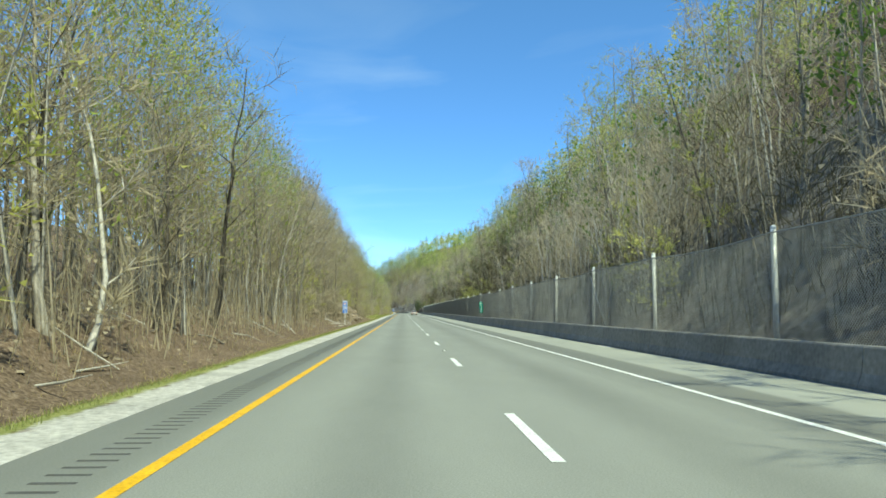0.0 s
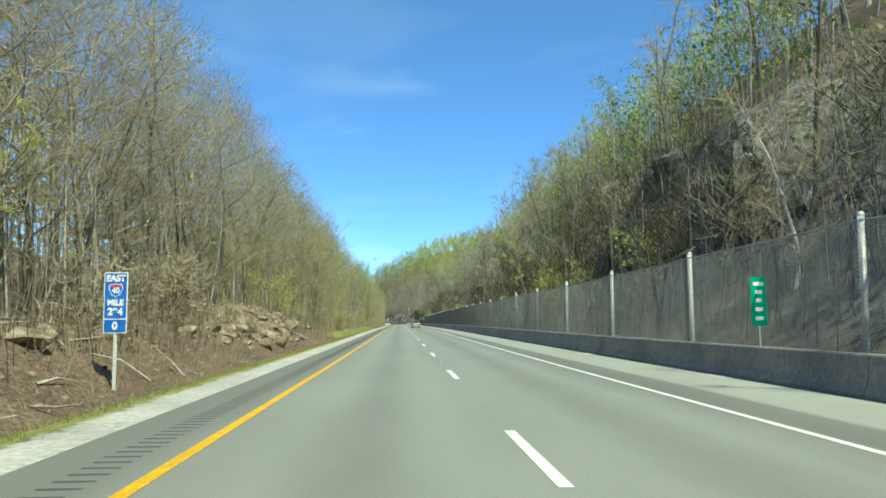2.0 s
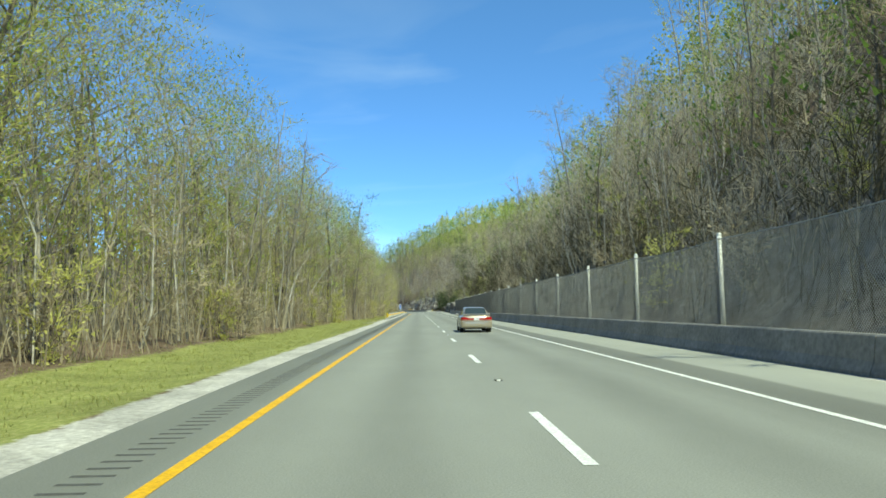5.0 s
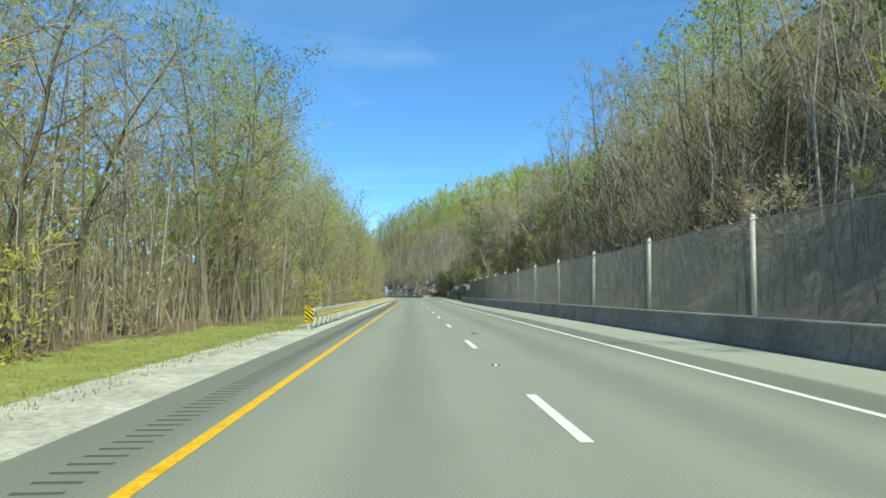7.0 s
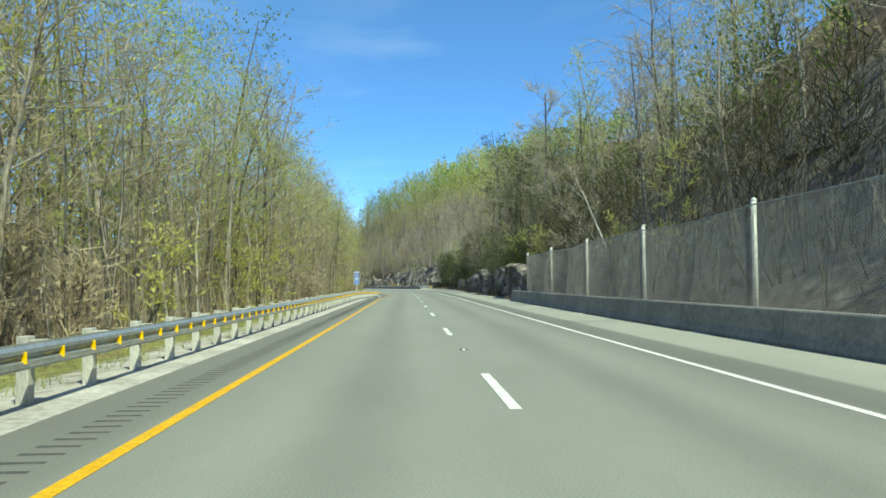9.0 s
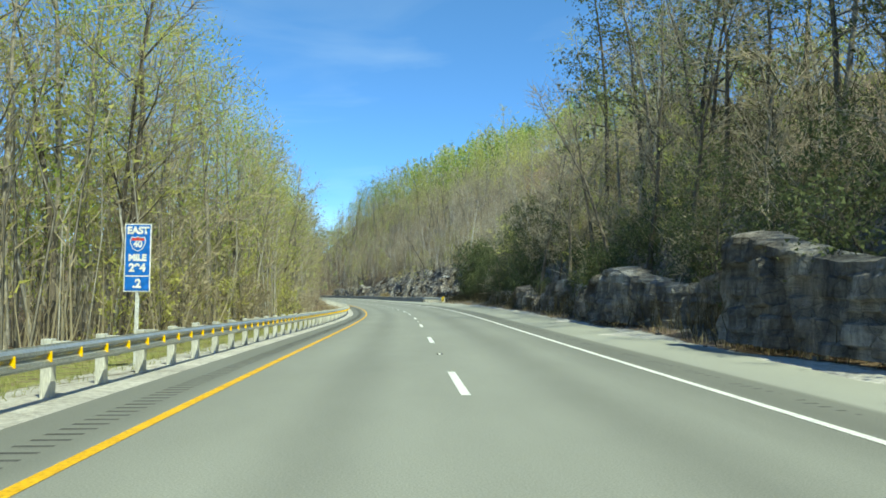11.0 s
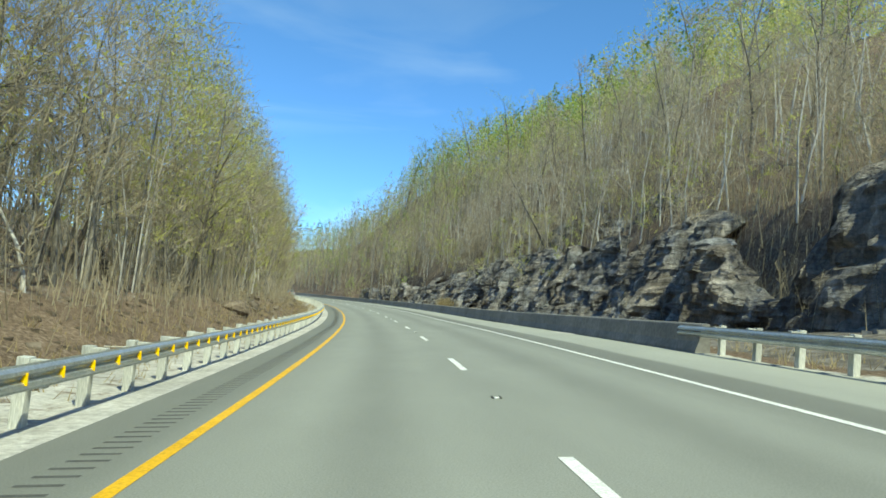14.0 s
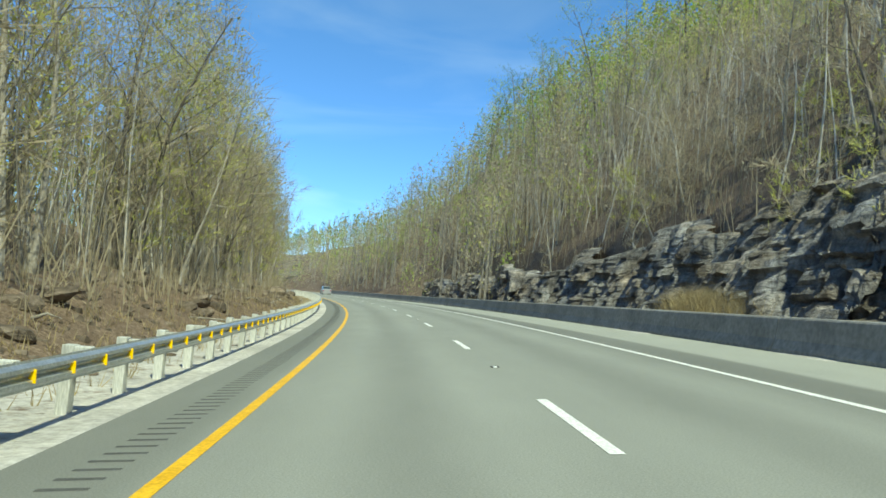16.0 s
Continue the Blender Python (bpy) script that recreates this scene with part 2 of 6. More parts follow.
def ground_surface():
    """Soil with leaf litter, grass, gravel and bare rock, mixed by the sheet's own colour attribute (red: grass, green: gravel, blue: rock) with ragged edges."""
    m = bpy.data.materials.new("ground")
    m.use_nodes = True
    t = m.node_tree
    n, l = t.nodes, t.links
    b = n["Principled BSDF"]
    b.inputs["Roughness"].default_value, b.inputs["Specular IOR Level"].default_value = 0.95, 0.15
    co = n.new("ShaderNodeTexCoord")
    att = n.new("ShaderNodeAttribute")
    att.attribute_name = "cover"
    sep = n.new("ShaderNodeSeparateColor")
    l.new(att.outputs["Color"], sep.inputs[0])
    noises = []
    for sc, dt in ((0.5, 6), (9.0, 5), (2.2, 6)):
        x = n.new("ShaderNodeTexNoise")
        x.inputs["Scale"].default_value, x.inputs["Detail"].default_value, x.inputs["Roughness"].default_value = sc, dt, 0.68
        l.new(co.outputs["Object"], x.inputs["Vector"])
        noises.append(x)

    def ramp(src, stops):
        r = n.new("ShaderNodeValToRGB")
        for i, (p, c) in enumerate(stops):
            if i < 2:
                r.color_ramp.elements[i].position = p
            el = r.color_ramp.elements[i] if i < 2 else r.color_ramp.elements.new(p)
            el.color = (*c, 1)
        l.new(src, r.inputs[0])
        return r.outputs[0]

    litter = ramp(noises[1].outputs["Fac"], [(0.30, (.05, .037, .028)), (0.48, (.14, .102, .073)), (0.62, (.24, .185, .138)), (0.75, (.36, .31, .25))])
    grass = ramp(noises[1].outputs["Fac"], [(0.28, (.13, .14, .04)), (0.50, (.24, .265, .085)), (0.72, (.40, .37, .18))])
    gravel = ramp(noises[1].outputs["Fac"], [(0.28, (.30, .29, .27)), (0.5, (.46, .45, .42)), (0.72, (.62, .61, .57))])
    rock = ramp(noises[2].outputs["Fac"], [(0.30, (.06, .055, .05)), (0.5, (.17, .155, .135)), (0.7, (.32, .30, .27))])
    last = litter
    for channel, colour in (("Blue", rock), ("Red", grass), ("Green", gravel)):
        mask = n.new("ShaderNodeMath")
        mask.operation = "ADD"
        l.new(sep.outputs[channel], mask.inputs[0])
        sc = n.new("ShaderNodeMath")
        sc.operation = "MULTIPLY_ADD"
        sc.inputs[1].default_value, sc.inputs[2].default_value = 1.1, -0.55
        l.new(noises[2].outputs["Fac"], sc.inputs[0])
        l.new(sc.outputs[0], mask.inputs[1])
        sharp = n.new("ShaderNodeMapRange")
        sharp.inputs["From Min"].default_value, sharp.inputs["From Max"].default_value = 0.40, 0.60
        l.new(mask.outputs[0], sharp.inputs["Value"])
        mix = n.new("ShaderNodeMix")
        mix.data_type = "RGBA"
        l.new(sharp.outputs[0], mix.inputs["Factor"])
        l.new(last, mix.inputs["A"])
        l.new(colour, mix.inputs["B"])
        last = mix.outputs["Result"]
    hsv = n.new("ShaderNodeHueSaturation")
    l.new(last, hsv.inputs["Color"])
    v = n.new("ShaderNodeMapRange")
    v.inputs["From Min"].default_value, v.inputs["From Max"].default_value, v.inputs["To Min"].default_value, v.inputs["To Max"].default_value = 0.3, 0.7, 0.72, 1.28
    l.new(noises[0].outputs["Fac"], v.inputs["Value"])
    l.new(v.outputs[0], hsv.inputs["Value"])
    l.new(hsv.outputs[0], b.inputs["Base Color"])
    bp = n.new("ShaderNodeBump")
    bp.inputs["Strength"].default_value, bp.inputs["Distance"].default_value = 0.6, 0.12
    l.new(noises[1].outputs["Fac"], bp.inputs["Height"])
    l.new(bp.outputs[0], b.inputs["Normal"])
    MATS["ground"] = m
    return m


def glassy(name, col, rough=0.04):
    m = bpy.data.materials.new(name)
    m.use_nodes = True
    b = m.node_tree.nodes["Principled BSDF"]
    b.inputs["Base Color"].default_value = (*col, 1)
    b.inputs["Roughness"].default_value = rough
    b.inputs["Specular IOR Level"].default_value = 0.6
    MATS[name] = m
    return m


def glossy_paint(name, col):
    """Car paint: a slightly metallic base under a clear coat."""
    m = glassy(name, col, 0.30)
    b = m.node_tree.nodes["Principled BSDF"]
    b.inputs["Metallic"].default_value = 0.55
    b.inputs["Coat Weight"].default_value, b.inputs["Coat Roughness"].default_value = 0.6, 0.06
    return m


def rock_surface():
    """Weathered bedded limestone: pale fresh faces, dark stains, thin bedding and a net of cracks."""
    m = bpy.data.materials.new("rock")
    m.use_nodes = True
    t = m.node_tree
    n, l = t.nodes, t.links
    b = n["Principled BSDF"]
    b.inputs["Roughness"].default_value, b.inputs["Specular IOR Level"].default_value = 0.93, 0.2
    co = n.new("ShaderNodeTexCoord")

    def noisy(scale, detail, stretch=(1, 1, 1), rough=0.65):
        mp = n.new("ShaderNodeMapping")
        mp.inputs["Scale"].default_value = stretch
        l.new(co.outputs["Object"], mp.inputs[0])
        x = n.new("ShaderNodeTexNoise")
        x.inputs["Scale"].default_value, x.inputs["Detail"].default_value, x.inputs["Roughness"].default_value = scale, detail, rough
        l.new(mp.outputs[0], x.inputs["Vector"])
        return x.outputs["Fac"], mp

    def ramp(src, stops):
        r = n.new("ShaderNodeValToRGB")
        for i, (p, c) in enumerate(stops):
            if i < 2:
                r.color_ramp.elements[i].position = p
            el = r.color_ramp.elements[i] if i < 2 else r.color_ramp.elements.new(p)
            el.color = (*c, 1)
        l.new(src, r.inputs[0])
        return r.outputs[0]

    patch, _ = noisy(0.9, 8, (1, 1, 0.42), 0.72)
    base = ramp(patch, [(0.31, (.05, .051, .054)), (0.44, (.15, .151, .152)), (0.55, (.30, .30, .295)), (0.66, (.54, .535, .52))])
    brown, _ = noisy(0.3, 4)
    mix = n.new("ShaderNodeMix")
    mix.data_type, mix.blend_type = "RGBA", "MULTIPLY"
    tint = ramp(brown, [(0.4, (1, 1, 1)), (0.62, (1.0, .82, .62))])
    mix.inputs["Factor"].default_value = 0.7
    l.new(base, mix.inputs["A"])
    l.new(tint, mix.inputs["B"])
    beds, mp = noisy(1.1, 5, (0.35, 0.35, 5.0), 0.7)
    vor = n.new("ShaderNodeTexVoronoi")
    vor.feature = "DISTANCE_TO_EDGE"
    vor.inputs["Scale"].default_value = 2.1
    warp = n.new("ShaderNodeMix")
    warp.data_type, warp.blend_type = "RGBA", "ADD"
    warp.inputs["Factor"].default_value = 0.5
    wn_ = n.new("ShaderNodeTexNoise")
    wn_.inputs["Scale"].default_value = 1.5
    l.new(co.outputs["Object"], wn_.inputs["Vector"])
    l.new(co.outputs["Object"], warp.inputs["A"])
    l.new(wn_.outputs["Color"], warp.inputs["B"])
    l.new(warp.outputs["Result"], vor.inputs["Vector"])
    crack = n.new("ShaderNodeMapRange")
    crack.inputs["From Max"].default_value = 0.035
    l.new(vor.outputs["Distance"], crack.inputs["Value"])
    dark = n.new("ShaderNodeMapRange")
    dark.inputs["To Min"].default_value = 0.72
    l.new(crack.outputs[0], dark.inputs["Value"])
    bedv = n.new("ShaderNodeMapRange")
    bedv.inputs["From Min"].default_value, bedv.inputs["From Max"].default_value, bedv.inputs["To Min"].default_value, bedv.inputs["To Max"].default_value = 0.3, 0.6, 0.72, 1.12
    l.new(beds, bedv.inputs["Value"])
    mul = n.new("ShaderNodeMath")
    mul.operation = "MULTIPLY"
    l.new(dark.outputs[0], mul.inputs[0])
    l.new(bedv.outputs[0], mul.inputs[1])
    hsv = n.new("ShaderNodeHueSaturation")
    l.new(mix.outputs["Result"], hsv.inputs["Color"])
    l.new(mul.outputs[0], hsv.inputs["Value"])
    l.new(hsv.outputs[0], b.inputs["Base Color"])
    add = n.new("ShaderNodeMath")
    fine, _ = noisy(4.0, 8, (1, 1, 1.5), 0.7)
    l.new(fine, add.inputs[0])
    l.new(mul.outputs[0], add.inputs[1])
    bp = n.new("ShaderNodeBump")
    bp.inputs["Strength"].default_value, bp.inputs["Distance"].default_value = 0.9, 0.25
    l.new(add.outputs[0], bp.inputs["Height"])
    l.new(bp.outputs[0], b.inputs["Normal"])
    MATS["rock"] = m
    return m


road_surface()
ground_surface()
rock_surface()
surf("white_paint", [(.62, .63, .61), (.80, .81, .79)], 4, 0.6, 0.1)
surf("yellow_paint", [(.60, .33, .015), (.76, .45, .03)], 3, 0.6, 0.1)
surf("groove", [(.065, .067, .065), (.105, .107, .103)], 8, 0.9, 0.2)
surf("concrete", [(.175, .172, .162), (.22, .215, .203), (.27, .264, .248)], 0.55, 0.88, 0.25, 22.0, fine=14, vary=0.05)
surf("galvanised", [(.48, .51, .51), (.62, .65, .65)], 2.0, 0.42, 0.06, metal=0.8, fine=12)
surf("wire", [(.29, .30, .30), (.43, .445, .445)], 2.0, 0.5, 0.0, metal=0.3)
surf("post_steel", [(.58, .60, .60), (.74, .76, .75)], 2.5, 0.5, 0.05, metal=0.15)
surf("post_wood", [(.40, .41, .38), (.58, .59, .56)], 2.0, 0.85, 0.35, stretch=(3, 3, .5), vary=0.15)
surf("reflector", [(.85, .52, .01), (.95, .62, .02)], 5, 0.35, 0.0)
surf("sign_yellow", [(.72, .52, .02), (.82, .62, .04)], 3, 0.45, 0.0)
surf("black_paint", [(.02, .02, .02), (.035, .035, .035)], 5, 0.5, 0.0)
surf("sign_blue", [(.012, .13, .55), (.02, .18, .66)], 1.0, 0.4, 0.0)
surf("sign_white", [(.75, .77, .78), (.85, .86, .86)], 1.0, 0.4, 0.0)
surf("sign_red", [(.55, .05, .05), (.65, .08, .07)], 1.0, 0.4, 0.0)
surf("sign_green", [(.0, .30, .17), (.0, .42, .24)], 1.0, 0.4, 0.0)
surf("rock_plain", [(.06, .061, .063), (.16, .16, .158), (.29, .285, .27), (.50, .485, .45)], 0.7, 0.92, 0.9, 5.0, fine=7, vary=0.12)
surf("bank_stone", [(.05, .04, .03), (.13, .105, .08), (.23, .19, .15)], 1.2, 0.92, 0.7, 7.0, fine=6, vary=0.3)
surf("boulder", [(.09, .07, .05), (.25, .20, .145), (.42, .36, .275)], 1.2, 0.92, 0.7, 7.0, fine=6, vary=0.2)
surf("bark_grey", [(.16, .148, .125), (.30, .28, .24), (.44, .415, .37)], 2.5, 0.95, 0.5, stretch=(3, 3, .6), vary=0.3)
surf("bark_dark", [(.06, .052, .043), (.13, .115, .095), (.22, .195, .165)], 2.5, 0.95, 0.5, stretch=(3, 3, .6), vary=0.3)
surf("bark_pale", [(.30, .29, .26), (.48, .46, .42), (.60, .58, .54)], 2.5, 0.9, 0.3, stretch=(2, 2, .8), vary=0.15)
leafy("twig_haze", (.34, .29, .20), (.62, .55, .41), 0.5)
# dark dead brush, and the shaded twin of twig_haze: shade put into the colour
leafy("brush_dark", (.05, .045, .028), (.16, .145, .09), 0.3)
leafy("bud_olive", (.42, .43, .13), (.68, .66, .26), 0.5)
leafy("leaf_young", (.28, .38, .08), (.50, .60, .18), 0.5)
leafy("leaf_green", (.12, .20, .05), (.25, .35, .09), 0.45)
leafy("needle", (.07, .095, .045), (.18, .205, .10), 0.35)
leafy("grass_blade", (.19, .24, .06), (.44, .43, .19), 0.4)
leafy("dry_grass", (.30, .24, .13), (.50, .42, .26), 0.3)
glossy_paint("car_paint", (.50, .445, .35))
glossy_paint("bumper_paint", (.54, .475, .37))
glossy_paint("silver_paint", (.52, .54, .56))
glossy_paint("dark_paint", (.04, .045, .05))
surf("tyre", [(.018, .018, .018), (.035, .035, .034)], 6, 0.9, 0.2)
surf("alloy", [(.42, .42, .41), (.54, .54, .53)], 5, 0.4, 0.0, metal=0.6)
surf("plate_ink", [(.30, .36, .52), (.42, .48, .62)], 5, 0.5, 0.0)
surf("trim_dark", [(.015, .015, .016), (.03, .03, .03)], 4, 0.6, 0.0)
glassy("window_glass", (.035, .048, .05))
glassy("tail_red", (.38, .012, .016), 0.12)
glassy("tail_clear", (.36, .25, .19), 0.15)


# ---- helpers for building ----
def mesh_object(name, verts, faces, mat, parent=None, smooth=False, label=""):
    me = bpy.data.meshes.new(name)
    me.from_pydata(verts if isinstance(verts, list) else verts.tolist(), [], faces if isinstance(faces, list) else faces.tolist())
    for m in (mat if isinstance(mat, (list, tuple)) else [mat]):
        me.materials.append(MATS[m])
    if smooth:
        me.shade_smooth()
    ob = new(name, me)
    ob.parent = parent
    if label:
        ob["label"] = label
    return ob


def part(name, bm, mat, parent, label="", smooth=False):
    """One bmesh as one mesh object under a thing or a part."""
    me = bpy.data.meshes.new(name)
    bm.to_mesh(me)
    bm.free()
    me.materials.append(MATS[mat])
    if smooth:
        me.shade_smooth()
    ob = new(name, me)
    ob.parent = parent
    if label:
        ob["label"] = label
    return ob


def thing(name, m, label, category, group=""):
    ob = new(name)
    ob.empty_display_size = 0.2
    ob.matrix_world = m
    return tagged(ob, label, category, group)


def box(bm, x0, x1, y0, y1, z0, z1, bevel=0.0):
    made = bmesh.ops.create_cube(bm, size=1.0, matrix=Matrix.LocRotScale(((x0 + x1) / 2, (y0 + y1) / 2, (z0 + z1) / 2), None, (x1 - x0, y1 - y0, z1 - z0)))
    if bevel:
        edges = list({e for v in made["verts"] for e in v.link_edges})
        bmesh.ops.bevel(bm, geom=edges, offset=bevel, segments=2, profile=0.6, affect="EDGES")
    return bm


def boxes(*rows, bevel=0.0):
    bm = bmesh.new()
    for r in rows:
        box(bm, *r, bevel=bevel)
    return bm


def rod(bm, a, b, r0, r1=None, sides=8):
    a, b = Vector(a), Vector(b)
    q = (b - a).to_track_quat("Z", "Y").to_matrix().to_4x4()
    bmesh.ops.create_cone(bm, cap_ends=True, segments=sides, radius1=r0, radius2=r0 if r1 is None else r1, depth=(b - a).length, matrix=Matrix.Translation((a + b) / 2) @ q)
    return bm


def ribbon(name, ss, prof, mat, parent=None, uv=True, close=False, smooth=True):
    """A strip along the road: a cross-section of (across, up) swept along the stations ss, with metres across and along as its UV map."""
    ss = np.asarray(ss, float)
    k, n = len(ss), len(prof)
    V = np.concatenate([road_points(ss, d, h) for d, h in prof])
    i, j = np.meshgrid(np.arange(n if close else n - 1), np.arange(k - 1), indexing="ij")
    i, j = i.ravel(), j.ravel()
    i2 = (i + 1) % n
    F = np.stack([i * k + j, i * k + j + 1, i2 * k + j + 1, i2 * k + j], -1)[:, ::-1]
    F = F.tolist()
    if close:
        F += [[m * k for m in range(n)], [m * k + k - 1 for m in range(n)][::-1]]
    ob = mesh_object(name, V, F, mat, parent, smooth)
    if uv:
        D = np.repeat([p[0] for p in prof], k)
        S = np.tile(ss, n)
        layer = ob.data.uv_layers.new(name="metres")
        idx = np.empty(len(ob.data.loops), dtype=np.int32)
        ob.data.loops.foreach_get("vertex_index", idx)
        layer.data.foreach_set("uv", np.stack([D[idx], S[idx]], -1).ravel())
    return ob


def step(a, b, x):
    t = np.clip((np.asarray(x, float) - a) / (b - a), 0, 1)
    return t * t * (3 - 2 * t)


def wave(x, y, seed=0.0):
    """A cheap smooth unevenness between about -1 and 1."""
    return (np.sin(x * 0.31 + 1.7 * np.sin(y * 0.23 + seed)) + np.sin(y * 0.37 + 1.3 * np.sin(x * 0.19 - seed) + 2.1) + 0.6 * np.sin(x * 0.83 + y * 0.71 + seed)
            + 0.4 * np.sin(x * 1.9 - y * 1.6 + 2 * seed)) / 3.0


# ---- the lie of the land ----
def ground_height(s, d):
    """Height of the ground over the road, at s along and d across."""
    s, d = np.broadcast_arrays(np.asarray(s, float), np.asarray(d, float))
    a = -d
    bank = np.interp(a, [0, 4.7, 6.5, 7.3, 9.4, 12.5, 22, 45, 120, 400], [-.06, -.05, -.46, -.28, 1.0, 2.2, 4.2, 11.0, 34, 64])
    flat = np.interp(a, [0, 4.7, 6.5, 9.5, 14, 22, 45, 120, 400], [-.06, -.04, -.22, -.15, .3, 1.2, 5.0, 26, 54])
    cut = np.interp(a, [0, 4.7, 6.6, 9.5, 13, 22, 45, 120, 400], [-.06, -.04, 0.1, 1.5, 2.8, 4.8, 9, 24, 50])
    w1, w3 = 1 - step(146, 166, s), step(478, 515, s) * (1 - step(690, 760, s))
    left = bank * w1 + cut * w3 + flat * (1 - w1 - w3)
    slope = np.interp(d, [0, 8.8, 10.4, 12, 15, 19, 28, 45, 80, 160, 400], [-.06, -.05, .15, 1.6, 4.6, 8.6, 17.4, 33, 56, 78, 98])
    ledge = np.interp(d, [0, 8.3, 9.6, 11.5, 12.8, 20, 30, 45, 80, 160, 400], [-.06, -.05, .05, .55, 2.9, 6.6, 10, 15, 27, 50, 80])
    cliff = np.interp(d, [0, 8.8, 10.5, 14.5, 16.3, 17.6, 21, 30, 45, 80, 160, 400], [-.06, -.05, .1, .5, 1.4, 5.6, 9.6, 19.0, 31, 48, 70, 90])
    easy = np.interp(d, [0, 8.8, 11, 14, 22, 45, 90, 160, 400], [-.06, -.05, .4, 2.8, 12.0, 37, 62, 78, 90])
    up2 = 55 * step(15, 20, d)
    end = step(470 + up2, 500 + up2, s)
    r2 = step(380, 398, s) * (1 - end)
    r3 = end * (1 - step(650, 720, s))
    r4 = step(650, 720, s)
    right = slope * (1 - r2 - r3 - r4) + ledge * r2 + cliff * r3 + easy * r4 * (1 - 0.5 * step(735, 815, s))
    right = right * (1 - 0.32 * step(20, 34, d) * step(490, 515, s) * (1 - step(545, 585, s)))
    right = right * (1 + 0.05 * step(22, 34, d) * step(570, 600, s) * (1 - step(650, 700, s)))
    crag = step(105, 110, s) * (1 - step(130, 136, s)) + .75 * step(243, 248, s) * (1 - step(268, 274, s))
    right = right + crag * np.interp(d, [15.5, 17.6, 24, 40], [0, 4.8, 2.6, 0])
    h = np.where(d < 0, left, right)
    rough = np.clip((np.abs(d) - 6.0) / 6.0, 0, 1)
    up = np.clip((np.abs(d) - 15.0) / 40.0, 0, 1)
    return h + rough * 0.22 * wave(s * 1.6, d * 1.9) + up * 1.8 * wave(s * 0.33, d * 0.4, 2.0) + np.clip((np.abs(d) - 60) / 100, 0, 1) * 5 * wave(s * 0.06, d * 0.07, 1.0)


def stand(s, d, sink=0.0):
    """The place on the ground at s, d."""
    return spot(s, d, float(ground_height(s, d)) - sink)


def build_ground():
    ss = np.concatenate([np.arange(-160, -10, 10), np.arange(-10, 720, 2.0), np.arange(720, 900, 6), np.arange(900, 1501, 25)])
    right = np.concatenate([np.arange(0, 8.1, 4), [8.5], np.arange(8.8, 24, 0.6), np.arange(24, 50, 2), np.arange(50, 120, 10), [150, 200, 280, 400, 900, 2500]])
    left = np.concatenate([[2.0, 3.7], np.arange(4.2, 16, 0.5), np.arange(16, 40, 2), np.arange(40, 120, 10), [150, 200, 280, 400, 900, 2500]])
    dd = np.concatenate([-left[::-1], right])
    S, D = np.meshgrid(ss, dd, indexing="ij")
    H = ground_height(S, D)
    far = np.abs(D) > 400
    V = road_points(S, np.where(far, np.sign(D) * 400, D), H)
    V[..., 0] += np.where(far, D - np.sign(D) * 400, 0)
    k, n = len(ss), len(dd)
    i, j = np.meshgrid(np.arange(k - 1), np.arange(n - 1), indexing="ij")
    i, j = i.ravel(), j.ravel()
    F = np.stack([i * n + j, i * n + j + 1, (i + 1) * n + j + 1, (i + 1) * n + j], -1)
    ob = mesh_object("ground", V.reshape(-1, 3), F, "ground", smooth=True)
    a = -D
    w1, w3 = 1 - step(146, 166, S), step(478, 515, S)
    grass = np.where(D < 0, step(4.5, 4.8, a) * (1 - np.where(w1 + w3 > 0.5, step(5.0, 6.6, a), step(8.6, 10.4, a))), 0.12 * step(12, 14, D))
    grass = np.clip(grass + np.where((D < 0) & (w1 + w3 < 0.5), 0.25 * step(9, 11, a), 0), 0, 1) * np.where(S > 290, 0.55, 1.0)
    gravel = np.where(D < 0, 1 - step(4.45, 4.85, a), 1 - step(8.6, 9.3, D))
    gravel = np.maximum(gravel, np.where((D < 0) & (S > 290), 0.62 * (1 - step(5.6, 7.0, a)), 0))
    gravel = np.maximum(gravel, np.where((D < 0) & (S > 262) & (S < 288), 0.9 * (1 - step(5.6, 6.6, a)), 0))
    # right slope before 395 m: fuller dark rock cover also stands for shade
    rock = np.where(D > 0, step(9.2, 10.2, D) * (1 - np.where(S < 480, step(16, 26, D), step(15.5, 18, D))) * np.where(S > 640, 0.3, np.where(S < 395, 0.95, 0.75)) + 0.25 * step(16, 26, D), 0.42 * (w1 + w3) * step(8, 10, a) * (1 - step(14, 18, a)))
    C = np.stack([grass, gravel, rock, np.ones_like(rock)], -1).reshape(-1)
    layer = ob.data.color_attributes.new("cover", "FLOAT_COLOR", "POINT")
    layer.data.foreach_set("color", C)
    return tagged(ob, "valley floor and wooded hillsides with leaf litter, grass and gravel", "ground", kind="structure")


build_ground()

# ---- the road ----
ALONG = np.concatenate([np.arange(-60, 760, 2.0), np.arange(760, 1200, 10.0)])
D_YELLOW, D_DASH, D_WHITE, D_BARRIER, D_FENCE, D_RAIL = -2.205, 1.44, 5.17, 8.5, 10.2, -4.2
road = ribbon("road", ALONG, [(-3.75, -0.10), (-3.62, 0.0), (-1.0, 0.012), (1.44, 0.018), (5.2, 0.008), (8.62, 0.0), (8.7, -0.10)], "asphalt")
tagged(road, "two worn grey asphalt lanes with paved shoulders curving left", "road", kind="structure")


def road_top(d):
    return float(np.interp(d, [-3.62, -1.0, 1.44, 5.2, 8.62], [0.0, 0.012, 0.018, 0.008, 0.0]))


